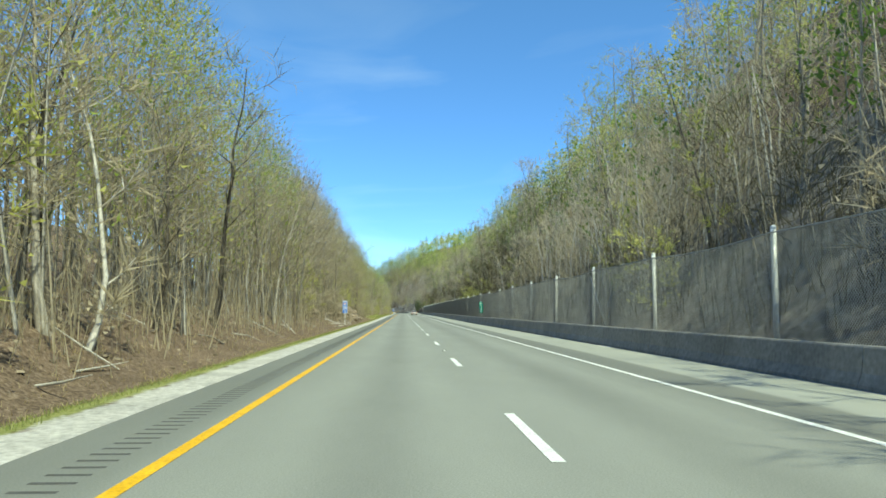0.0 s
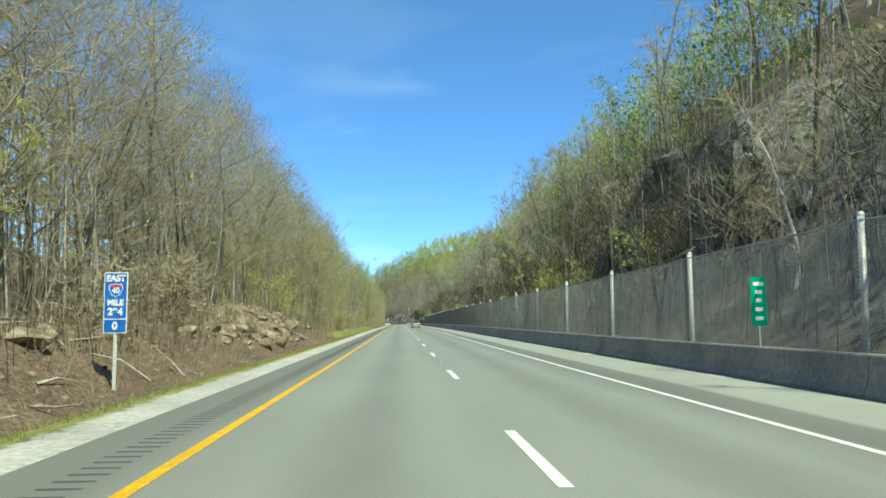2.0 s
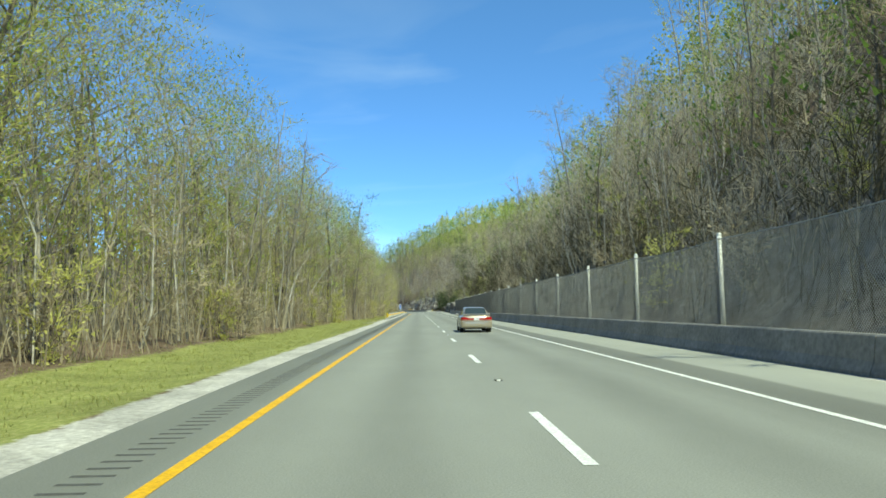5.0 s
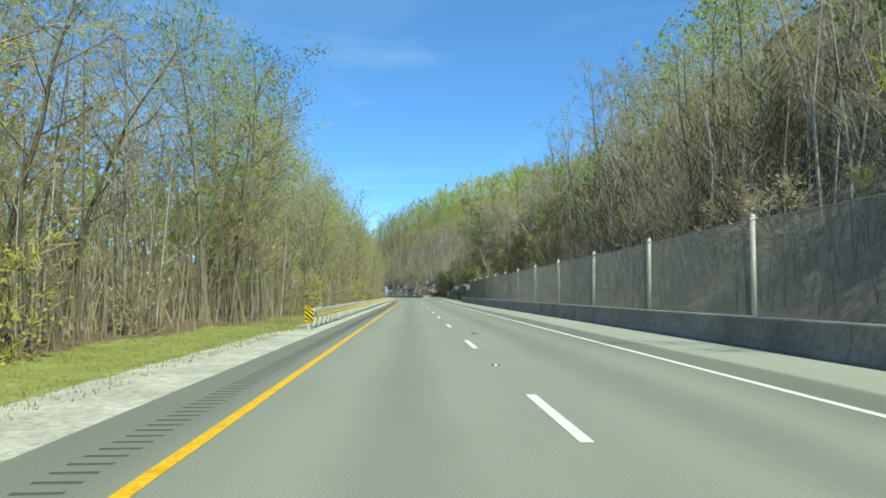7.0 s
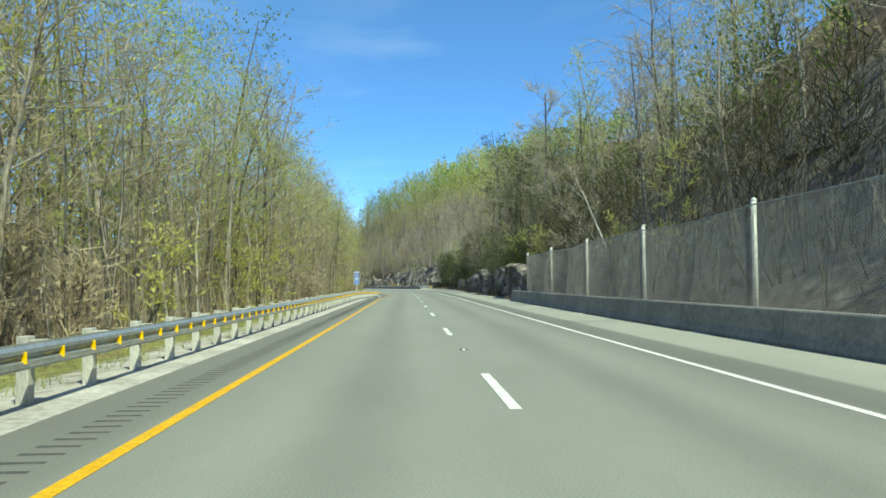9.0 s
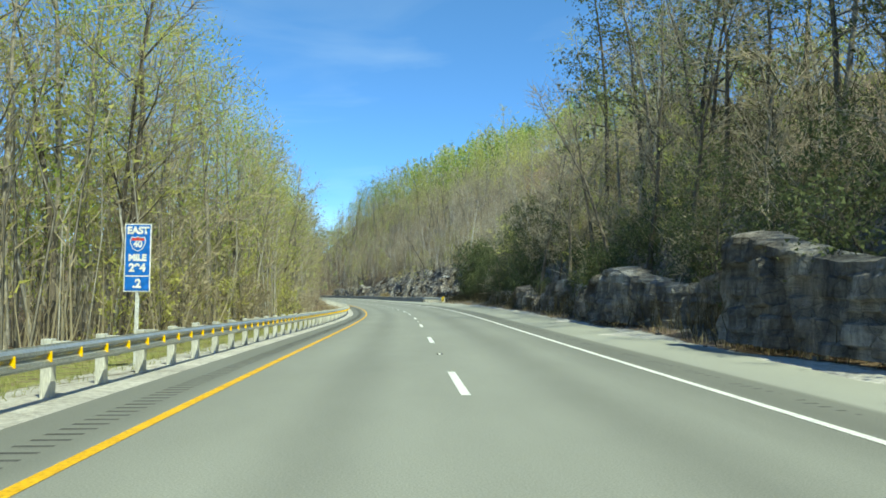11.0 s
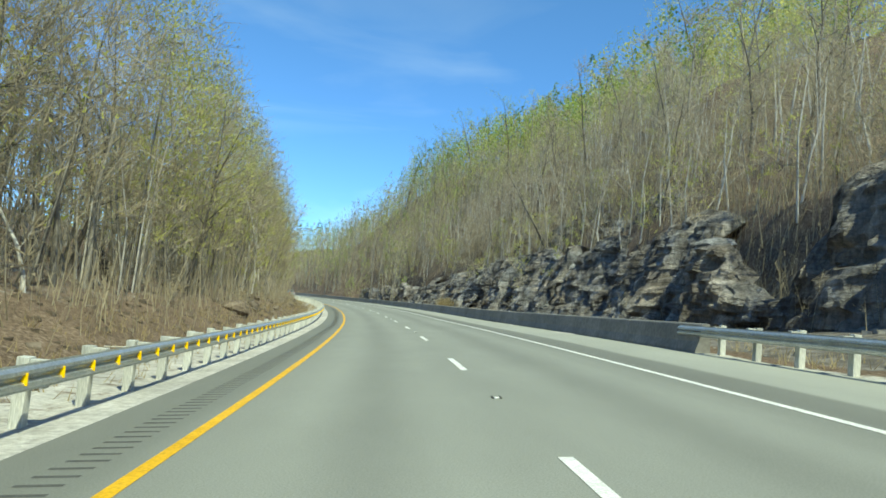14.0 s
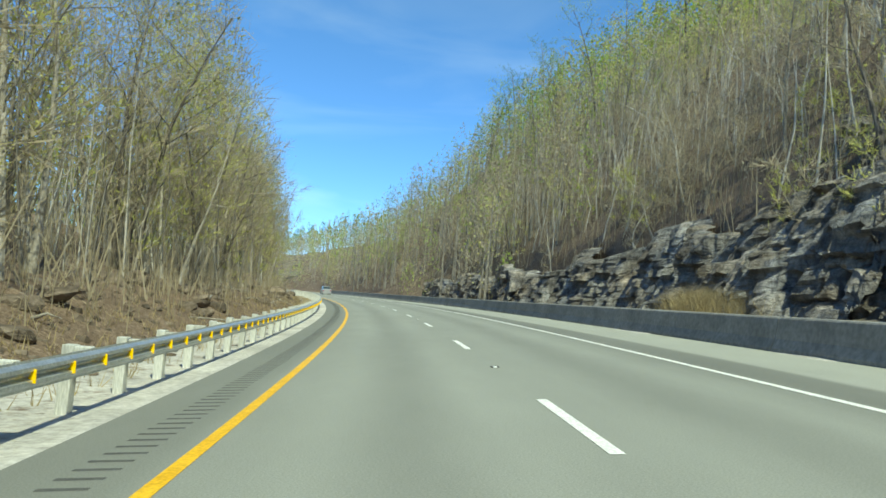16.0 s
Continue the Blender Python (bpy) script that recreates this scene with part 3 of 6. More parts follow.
def stripe(name, s0, s1, d0, d1, mat, label="", count=None):
    n = count or max(2, int((s1 - s0) / 2.0) + 1)
    return ribbon(name, np.linspace(s0, s1, n), [(d0, road_top(d0) + 0.005), (d1, road_top(d1) + 0.005)], mat, road, uv=False)


stripe("edge_line", -60, 1150, D_YELLOW - 0.075, D_YELLOW + 0.075, "yellow_paint")["label"] = "solid yellow edge line"
stripe("edge_line", -60, 1150, D_WHITE - 0.07, D_WHITE + 0.07, "white_paint")["label"] = "solid white edge line"
for i in range(-3, 66):
    stripe("lane_dash", 9.41 - 3.35 + 12.19 * i, 9.41 + 12.19 * i, D_DASH - 0.07, D_DASH + 0.07, "white_paint", count=3)


def rumble(s0, s1, d0, d1):
    ss = np.arange(s0, s1, 0.31)
    jitter = 0.02 * wave(ss * 9, ss * 3)
    d0, d1 = d0 + jitter, d1 + jitter
    z = 0.006
    q = [road_points(ss, d0, z), road_points(ss, d1, z), road_points(ss + 0.075, d1, z), road_points(ss + 0.075, d0, z)]
    V = np.stack(q, 1).reshape(-1, 3)
    F = np.arange(len(V)).reshape(-1, 4)
    ob = mesh_object("rumble_strip", V, F, "groove", road)
    ob["label"] = "row of dark milled grooves across the shoulder"
    ob["kind"] = "stuff"


rumble(-30, 720, -3.02, -2.64)
rumble(-30, 720, 5.55, 6.0)


def lane_markers():
    """Raised lane markers: a low cast shoe with two ramped rails and a pale lens between them."""
    rails, lens = bmesh.new(), bmesh.new()
    for x in (-.055, .055):
        box(rails, x - .014, x + .014, -.12, .12, -.004, .016, bevel=.006)
    box(rails, -.04, .04, -.02, .045, -.004, .010, bevel=.003)
    box(lens, -.038, .038, -.05, -.022, -.004, .015, bevel=.003)
    first = thing("lane_marker", road_frame(25.9) @ Matrix.Translation((D_DASH, 0, road_top(D_DASH) + .004)), "low cast metal lane marker with a white lens", "lane marker", "lane markers")
    part("casting", rails, "groove", first)
    part("lens", lens, "sign_white", first, "white reflective lens")
    for i in range(1, 28):
        s = 25.9 + 24.38 * i
        copy_thing(first, road_frame(s) @ Matrix.Translation((D_DASH, 0, road_top(D_DASH) + .004)))


lane_markers()


def rubber_strip(s, d, turn, long):
    """A curled strip of torn tyre lying on the road."""
    V, F = [], []
    for i in range(9):
        u = i / 8 - .5
        y, x, z = .02 * math.sin(i * 1.1), u * long, .006 + .006 * abs(math.sin(i * .9))
        V += [(x, y - .012, z - .008), (x, y + .012, z - .008), (x, y + .010, z + .008), (x, y - .010, z + .008)]
    for i in range(8):
        F += [(i * 4 + a, i * 4 + (a + 1) % 4, i * 4 + 4 + (a + 1) % 4, i * 4 + 4 + a) for a in range(4)]
    ob = mesh_object("rubber_strip", V, F + [(3, 2, 1, 0), (32, 33, 34, 35)], "tyre", smooth=True)
    ob.matrix_world = road_frame(s) @ pose(d, 0, road_top(d), 0, 0, turn)
    return tagged(ob, "thin black strip of torn tyre lying on asphalt", "road debris")


rubber_strip(281.3, 2.0, -14, .22)
rubber_strip(499.2, 6.86, 8, .5)


# ---- barriers, fence and rails ----
def concrete_barrier(s0, s1, label):
    """A run of cast segments with a sloped face, a rounded top edge and an open joint between neighbours."""
    root = thing("concrete_barrier", road_frame(s0), label, "barrier")
    inv = root.matrix_world.inverted()
    n = max(1, round((s1 - s0) / 6.1))
    e = np.linspace(s0, s1, n + 1)
    prof = [(8.46, -0.08), (8.47, 0.08), (8.56, 0.30), (8.62, 0.77), (8.645, 0.805), (8.68, 0.815), (8.82, 0.815), (8.855, 0.80), (8.87, 0.76), (8.92, -0.08)]
    for a, b in zip(e[:-1], e[1:]):
        ss = np.linspace(a + 0.012, b - 0.012, 4)
        ob = ribbon("barrier_segment", ss, prof, "concrete", None, uv=False, close=True, smooth=False)
        ob.data.transform(inv)
        ob.parent = root
    return root


concrete_barrier(-30, 386, "long weathered grey concrete roadside barrier with a sloped face")
concrete_barrier(523, 760, "weathered grey concrete barrier below a rock cut")


def fence_mesh(length, height, sag):
    """Woven diagonal wires of one fence bay as thin three-sided strands, with the top wire hanging slightly."""
    pitch, r = 0.10, 0.0058
    V, F = [], []
    for sign in (1, -1):
        c = -height if sign > 0 else 0.0
        end = length if sign > 0 else length + height
        x = c
        while x < end:
            y0, y1 = max(0.0, x if sign > 0 else x - height), min(length, (x + height) if sign > 0 else x)
            if y1 - y0 > 0.03:
                k = len(V)
                for y in (y0, y1):
                    z = (y - x) if sign > 0 else (x - y)
                    z *= 1 - sag * 4 * (y / length) * (1 - y / length) / height
                    for ang in (0, 2.09, 4.19):
                        V.append((r * math.cos(ang) + sign * 0.003, y + r * math.sin(ang) * 0.7, z + r * math.sin(ang) * 0.7 * -sign))
                for m in range(3):
                    F.append((k + m, k + (m + 1) % 3, k + 3 + (m + 1) % 3, k + 3 + m))
            x += pitch
    return V, F


BAY = 9.96


def rockfall_fence(s0, s1):
    root = thing("chain_link_fence", road_frame(s0), "tall galvanised chain-link rockfall fence on steel posts behind the barrier", "fence")
    inv = root.matrix_world.inverted()
    rng = random.Random(11)
    n = int((s1 - s0) / BAY)
    shared = []
    for sag in (0.07, 0.13, 0.03):
        V, F = fence_mesh(BAY, 3.45, sag)
        me = bpy.data.meshes.new("mesh_panel")
        me.from_pydata(V, [], F)
        me.materials.append(MATS["wire"])
        shared.append((me, sag))
    bm = bmesh.new()
    rod(bm, (0, 0, -0.5), (0, 0, 3.72), 0.078, sides=10)
    bmesh.ops.create_uvsphere(bm, u_segments=10, v_segments=5, radius=0.086, matrix=Matrix.Translation((0, 0, 3.72)))
    post_me = bpy.data.meshes.new("post")
    bm.to_mesh(post_me)
    bm.free()
    post_me.materials.append(MATS["post_steel"])
    post_me.shade_smooth()
    wires = {}
    for me, sag in shared:
        cu = bpy.data.meshes.new("top_wire")
        V, F = [], []
        for i in range(9):
            y = BAY * i / 8
            z = 3.47 - sag * 4 * (y / BAY) * (1 - y / BAY)
            for a in range(5):
                V.append((0.022 * math.cos(a * 1.2566), y, z + 0.022 * math.sin(a * 1.2566)))
        for i in range(8):
            for a in range(5):
                F.append((i * 5 + a, i * 5 + (a + 1) % 5, i * 5 + 5 + (a + 1) % 5, i * 5 + 5 + a))
        cu.from_pydata(V, [], F)
        cu.materials.append(MATS["wire"])
        wires[me.name] = cu
    # the bays are not quite even
    shift = lambda q: float(np.interp(q, [0, 80, 100, 230, 326, 400], [-.6, -.6, -.9, -1.9, -.7, -.5]))
    for i in range(n + 1):
        s = s0 + BAY * i
        long = 1 + (shift(s + BAY) - shift(s)) / BAY
        s += shift(s)
        p = inv @ spot(s, D_FENCE, 0.05)
        ob = new("post", post_me)
        ob.parent = root
        ob.matrix_local = Matrix.Translation(p) @ pose(0, 0, 0, rng.uniform(-.8, .8), rng.uniform(-.6, .9), 0)
        if i < n:
            me, sag = rng.choice(shared)
            for name, data in (("mesh_panel", me), ("top_wire", wires[me.name])):
                m = new(name, data)
                m.parent = root
                m.matrix_local = Matrix.Translation(p + Vector((-0.10, 0, 0.12))) @ Matrix.Rotation(float(at(HEAD, s)), 4, "Z") @ Matrix.Diagonal((1, long, 1, 1))
    for s in (39.1, 118.6, 317.1):
        bm = bmesh.new()
        a = inv @ spot(s, D_FENCE - 0.14, 3.3)
        rod(bm, a, inv @ spot(s - 3.2, D_FENCE - 0.2, 0.6), 0.022, sides=6)
        part("brace", bm, "wire", root, smooth=True)
    return root


rockfall_fence(79.6 - BAY * 9, 79.6 + BAY * 31 + 1)


def beam_profile(face):
    """Cross-section of a W-beam, its ridges towards `face` (+1: right)."""
    pts = [(0.0, 0.0), (0.0, 0.025), (0.075, 0.065), (0.08, 0.105), (0.0, 0.145), (0.0, 0.167), (0.08, 0.207), (0.075, 0.247), (0.0, 0.287), (0.0, 0.312)]
    front = [(face * (x), z) for x, z in pts]
    back = [(face * (x - 0.006), z) for x, z in pts[::-1]]
    return front + back


def guardrail(s0, s1, d, face, reflect, label, turn_post=False, near=999):
    root = thing("guardrail", road_frame(s0), label, "guardrail")
    inv = root.matrix_world.inverted()
    SP = 1.905
    prof = [(d + x, 0.44 + z) for x, z in beam_profile(face)]
    n = int((s1 - s0) / SP)
    for a in np.arange(s0, s1 - 0.1, SP * 4):
        b = min(a + SP * 4 + 0.12, s1)
        ob = ribbon("beam", np.linspace(a, b, 5), prof, "galvanised", None, uv=False, close=True, smooth=False)
        ob.data.transform(inv)
        ob.parent = root
    bm = boxes((-0.075, 0.075, -0.09, 0.09, -0.5, 0.80), bevel=0.012)
    post_me = bpy.data.meshes.new("post")
    bm.to_mesh(post_me)
    bm.free()
    post_me.materials.append(MATS["post_wood"])
    bm = boxes((-0.1, 0.1, -0.075, 0.075, 0.43, 0.765), bevel=0.01)
    block_me = bpy.data.meshes.new("spacer_block")
    bm.to_mesh(block_me)
    bm.free()
    block_me.materials.append(MATS["post_wood"])
    rng = random.Random(5)
    tri = bpy.data.meshes.new("reflector")
    w, t = 0.05, 0.008
    shape = [(-w, 0.0), (w, 0.0), (w * 0.9, 0.14), (w * 0.2, 0.14)]
    tri.from_pydata([(x, -t, z) for x, z in shape] + [(x, t, z) for x, z in shape], [], [(0, 1, 2, 3), (7, 6, 5, 4), (0, 4, 5, 1), (1, 5, 6, 2), (2, 6, 7, 3), (3, 7, 4, 0)])
    tri.materials.append(MATS["reflector"])
    for i in range(n):
        s = s0 + 0.6 + SP * i
        turn = Matrix.Rotation(float(at(HEAD, s)), 4, "Z")
        for name, data, off in (("spacer_block", block_me, -0.11), ("post", post_me, -0.285)):
            ob = new(name, data)
            ob.parent = root
            ob.matrix_local = inv @ (Matrix.Translation(spot(s, d + face * off, 0.0)) @ turn @ pose(0, 0, rng.uniform(-.02, .02), rng.uniform(-1, 1), rng.uniform(-1, 1), rng.uniform(-2, 2)))
        if reflect:
            for k in (0.0, SP / 2):
                ob = new("reflector", tri)
                ob.parent = root
                ob.matrix_local = inv @ (Matrix.Translation(spot(s + k + 0.2, d + face * 0.055, 0.525)) @ turn)
    return root


guardrail(286.3, 720, D_RAIL, 1, True, "galvanised W-beam guardrail with wooden posts and yellow reflectors")
guardrail(500.7, 524.5, 8.6, -1, False, "short galvanised W-beam guardrail leading into a concrete barrier")


def hazard_marker(s, d, lean, label):
    """A striped end board on a post."""
    root = thing("hazard_marker", Matrix.Translation(spot(s, d, -0.02)) @ Matrix.Rotation(float(at(HEAD, s)), 4, "Z"), label, "road sign")
    part("board", boxes((-0.185, 0.185, -0.012, 0.012, 0.27, 0.95), bevel=0.004), "sign_yellow", root, "yellow reflective board")
    stripes = bmesh.new()
    for k in range(-3, 6):
        z = 0.30 + k * 0.185
        q = [(-0.17, z), (-0.17, z + 0.09), (0.17, z + 0.09 + lean * 0.3), (0.17, z + lean * 0.3)]
        if lean < 0:
            q = [(x, zz + 0.3) for x, zz in q]
        q = [(x, min(0.935, max(0.285, zz))) for x, zz in q]
        if min(q[1][1] - q[0][1], q[2][1] - q[3][1]) < 0.002 and max(q[1][1] - q[0][1], q[2][1] - q[3][1]) < 0.03:
            continue
        stripes.faces.new([stripes.verts.new((x, -0.017, zz)) for x, zz in q])
    part("stripe_pattern", stripes, "black_paint", root, "slanting black stripes")
    part("post", boxes((-0.03, 0.03, 0.012, 0.07, -0.3, 0.95)), "post_steel", root)
    return root


hazard_marker(285.6, -4.3, -1, "yellow and black striped hazard board at a guardrail's end")
hazard_marker(499.8, 8.5, 1, "yellow and black striped hazard board beside a guardrail's end")


# ---- signs ----
def words(text, size, x, z, mat, parent, y=-0.018, bold=0.012):
    cu = bpy.data.curves.new("lettering", "FONT")
    cu.body, cu.size, cu.align_x, cu.align_y, cu.offset = text, size, "CENTER", "CENTER", bold
    tmp = bpy.data.objects.new("lettering", cu)
    scene.collection.objects.link(tmp)
    me = bpy.data.meshes.new_from_object(tmp.evaluated_get(bpy.context.evaluated_depsgraph_get()))
    bpy.data.objects.remove(tmp)
    me.materials.clear()
    me.materials.append(MATS[mat])
    ob = new("lettering", me)
    ob.parent = parent
    ob.matrix_local = pose(x, y, z, 90, 0, 0)
    return ob


def flat(name, pts, mat, parent, y):
    bm = bmesh.new()
    bm.faces.new([bm.verts.new((x, y, z)) for x, z in pts])
    return part(name, bm, mat, parent)


def mile_sign(s, d, sink, top, tenth, label):
    """A tall blue reference sign on a steel post."""
    root = thing("mile_sign", Matrix.Translation(spot(s, d, sink)) @ Matrix.Rotation(float(at(HEAD, s)) - 0.03, 4, "Z"), label, "road sign", "mile signs")
    h0 = top - sink
    w, z0, z1 = 0.30, h0 - 1.55, h0
    board = part("board", boxes((-w, w, -0.006, 0.006, z0, z1), bevel=0.003), "sign_white", root, "white-edged board")
    flat("blue_field", [(-w + .025, z0 + .025), (w - .025, z0 + .025), (w - .025, z1 - .025), (-w + .025, z1 - .025)], "sign_blue", root, -0.011)
    words("EAST", 0.22, 0, z1 - 0.16, "sign_white", root)
    sh = [(0, -.17), (.10, -.11), (.155, 0), (.16, .08), (.13, .14), (.06, .125), (0, .15), (-.06, .125), (-.13, .14), (-.16, .08), (-.155, 0), (-.10, -.11)]
    flat("shield", [(x * 1.12, z1 - 0.45 + z * 1.12) for x, z in sh], "sign_white", root, -0.013)
    flat("shield_field", [(x, z1 - 0.45 + z) for x, z in sh], "sign_blue", root, -0.0155)
    flat("shield_band", [(-.155, z1 - 0.385), (.155, z1 - 0.385), (.125, z1 - .318), (.06, z1 - .332), (0, z1 - .308), (-.06, z1 - .332), (-.125, z1 - .318)], "sign_red", root, -0.0175)
    words("40", 0.2, 0, z1 - 0.47, "sign_white", root, y=-0.019, bold=0.008)
    words("MILE", 0.2, 0, z1 - 0.78, "sign_white", root)
    words("294", 0.25, 0, z1 - 1.01, "sign_white", root)
    flat("divider", [(-w + .03, z1 - 1.205), (w - .03, z1 - 1.205), (w - .03, z1 - 1.18), (-w + .03, z1 - 1.18)], "sign_white", root, -0.013)
    words(tenth, 0.27, 0, z1 - 1.37, "sign_white", root)
    part("post", boxes((-0.03, 0.03, 0.006, 0.045, -0.4, z1 - 0.1), (-0.045, 0.045, 0.04, 0.05, -0.4, z1 - 0.1)), "post_steel", root)
    return root


mile_sign(92.5, -7.2, float(ground_height(92.5, -7.2)), 2.68, "0", "tall blue mile sign on a post beside a dirt bank")
mile_sign(415.2, -5.5, float(ground_height(415.2, -5.5)), 3.1, ".2", "tall blue mile sign on a post behind the guardrail")


def green_marker(s, d):
    root = thing("distance_marker", Matrix.Translation(spot(s, d, 0.0)), "narrow green marker sign on a post between barrier and fence", "road sign")
    part("board", boxes((-0.21, 0.21, -0.005, 0.005, 1.3, 2.6), bevel=0.002), "sign_green", root, "green board")
    for z, w in ((2.42, .14), (2.2, .09), (1.98, .08), (1.74, .10), (1.5, .11)):
        flat("marking", [(-w, z - .05), (w, z - .05), (w, z + .05), (-w, z + .05)], "sign_white", root, -0.009)
    part("post", boxes((-0.02, 0.02, 0.005, 0.03, -0.3, 2.4)), "post_steel", root)


green_marker(92.5, 9.65)


# ---- overpass far ahead ----
def overpass(s):
    root = thing("overpass", road_frame(s), "distant concrete road bridge crossing over the highway", "bridge")
    part("deck", boxes((-45, 40, -5, 5, 5.6, 6.6), bevel=0.05), "concrete", root)
    for y in (-5.0, 4.7):
        part("parapet", boxes((-45, 40, y, y + 0.3, 6.6, 7.5), bevel=0.03), "concrete", root)
    for x in (-14, 11):
        for y in (-3, 3):
            bm = rod(bmesh.new(), (x, y, -1), (x, y, 5.6), 0.5, sides=12)
            part("pier", bm, "concrete", root)
    return root


overpass(900)


# ---- rock ----
def blocky(s, z, seed, size=(2.4, 1.15)):
    """How far a block of the face stands out at s along and z up, by a broken bed-and-joint pattern."""
    out = 0.0
    for k, (a, b, amp) in enumerate(((4.6, 9.0, 1.05), (2.1, 2.7, 0.70), (0.95, 1.1, 0.52), (0.42, 0.45, 0.36))):
        zz = z / b + 0.12 * noise.noise(Vector((s * 0.25, z * 0.2, seed + k)))
        row = math.floor(zz)
        ss = s / a + 0.37 * row + 0.25 * noise.noise(Vector((s * 0.3, row * 1.7, seed + 5 + k)))
        out += amp * (noise.cell(Vector((math.floor(ss) + 0.5, row + 0.5, seed + k * 3.1))) - 0.0) * 0.5
    return 1.25 * out + 0.15 * noise.noise(Vector((s * 0.7, z * 0.5, seed))) + 0.12 * noise.noise(Vector((s * 2.5, z * 2.5, seed)))


def rock_face(name, s0, s1, d_of, top_of, base_of, seed, label, ds=0.24, dz=0.19, lean=0.22, rough=1.0):
    """A stretch of broken, bedded rock wall following the road, with its crest rolled back into the slope."""
    ns = int((s1 - s0) / ds)
    zs = np.arange(0, 1.0001, dz / 7.0)
    V = []
    for i in range(ns + 1):
        s = s0 + (s1 - s0) * i / ns
        end = min(1.0, (s - s0) / 1.4 + 0.45, (s1 - s) / 1.4 + 0.45)
        b, t, d = base_of(s), top_of(s), d_of(s)
        for u in zs:
            z = b + (t - b) * u * end
            x = d + lean * (z - b) - rough * (blocky(s, z, seed) - 0.3)
            roll = max(0.0, u - 0.92) / 0.08
            x += 1.7 * roll * roll
            if roll:
                z = z * (1 - roll) + roll * max(z, float(ground_height(s, x)) + 0.06)
            V.append(((s + 0.25 * noise.noise(Vector((s, z, 9.0)))), x, z))
    V = np.array(V)
    P = road_points(V[:, 0], V[:, 1], V[:, 2])
    n = len(zs)
    i, j = np.meshgrid(np.arange(ns), np.arange(n - 1), indexing="ij")
    i, j = i.ravel(), j.ravel()
    F = np.stack([i * n + j, (i + 1) * n + j, (i + 1) * n + j + 1, i * n + j + 1], -1)[:, ::-1]
    root = thing(name, Matrix.Translation(spot(s0, d_of(s0), base_of(s0))), label, "rock")
    P = P - np.array(root.matrix_world.translation)
    # joints part the face into blocks, each a piece of its own
    mid = V[F].mean(1)
    column = np.floor(mid[:, 0] / 3.6 + .5 * np.sin(mid[:, 2] * .7 + seed) + .3 * np.sin(mid[:, 0] * .5)).astype(int)
    bed = np.floor((mid[:, 2] + .4 * np.sin(mid[:, 0] * .35 + seed)) / 2.6).astype(int)
    for c, r in sorted(set(zip(column.tolist(), bed.tolist()))):
        own = F[(column == c) & (bed == r)]
        used, again = np.unique(own, return_inverse=True)
        mesh_object("rock_block", P[used], again.reshape(own.shape), "rock", root)
    return root


cut = lambda s: 0.2
rock_face("rock_cliff", 511, 543, lambda s: 13.2 + 0.9 * math.sin(s * 0.35), lambda s: 1.9 + 1.7 * float(step(530, 533, s)) + 4.4 * math.exp(-((s - 525.2) / 2.9) ** 6) + 0.5 * math.sin(s * 0.9) + 1.3 * math.exp(-((s - 536) / 2.0) ** 4), cut, 1.0, "dark broken limestone cliff with a rounded block and ledges")
rock_face("rock_cliff", 538, 569, lambda s: 14.0 + 0.8 * math.sin(s * 0.4 + 1), lambda s: 5.9 + 0.9 * math.sin(s * 0.42), cut, 2.0, "grey fractured rock cut with sunlit blocks behind a barrier", lean=0.5)
rock_face("rock_cliff", 562, 601, lambda s: 13.4 + 0.9 * math.sin(s * 0.3), lambda s: 6.3 + 0.8 * math.sin(s * 0.37 + 2), cut, 3.0, "grey fractured rock cut with dark recesses behind a barrier", lean=0.5)
rock_face("rock_cliff", 595, 642, lambda s: 13.2 + 0.8 * math.sin(s * 0.33), lambda s: 5.6 + 0.9 * math.sin(s * 0.4 + 1) - 0.04 * (s - 597), cut, 4.0, "grey fractured rock cut with dark recesses behind a barrier", lean=0.5)
rock_face("rock_cliff", 639, 690, lambda s: 12.6 + 0.8 * math.sin(s * 0.33), lambda s: 3.9 + 0.7 * math.sin(s * 0.4 + 1) - 0.03 * (s - 640), cut, 5.0, "low grey rock cut fading into a wooded slope", ds=0.5, dz=0.4)
rock_face("rock_ledge", 548, 606, lambda s: 18.5 + 0.9 * math.sin(s * 0.3), lambda s: 9.6 + 0.9 * math.sin(s * 0.5), lambda s: float(ground_height(s, 16.6)) - .5, 6.0, "upper bedded rock ledge among bare trees", ds=0.34, dz=0.26)
rock_face("rock_cliff", 107, 134, lambda s: 15.9 + 0.7 * math.sin(s * 0.4), lambda s: 11.6 + 0.8 * math.sin(s * 0.5), lambda s: 4.6, 31.0, "dark overhanging rock face on the shaded wooded slope", ds=0.4, dz=0.28, lean=0.1)
rock_face("rock_cliff", 245, 272, lambda s: 15.7 + 0.7 * math.sin(s * 0.4), lambda s: 10.0 + 0.7 * math.sin(s * 0.5), lambda s: 4.4, 32.0, "dark rock face on the wooded slope above a fence", ds=0.4, dz=0.28, lean=0.1)
rock_face("rock_ledge", 388, 418, lambda s: 9.4 + 0.5 * math.sin(s * 0.3), lambda s: 2.7 + 0.5 * math.sin(s * 0.5), cut, 7.0, "dark shaded rock ledge beside the shoulder", lean=.08, rough=.6)
rock_face("rock_ledge", 417, 470, lambda s: 9.8 + 0.5 * math.sin(s * 0.3 + 1), lambda s: 2.5 - 0.03 * (s - 417) + 0.5 * math.sin(s * 0.5), cut, 8.0, "dark shaded rock ledge beside the shoulder", lean=.08, rough=.6)
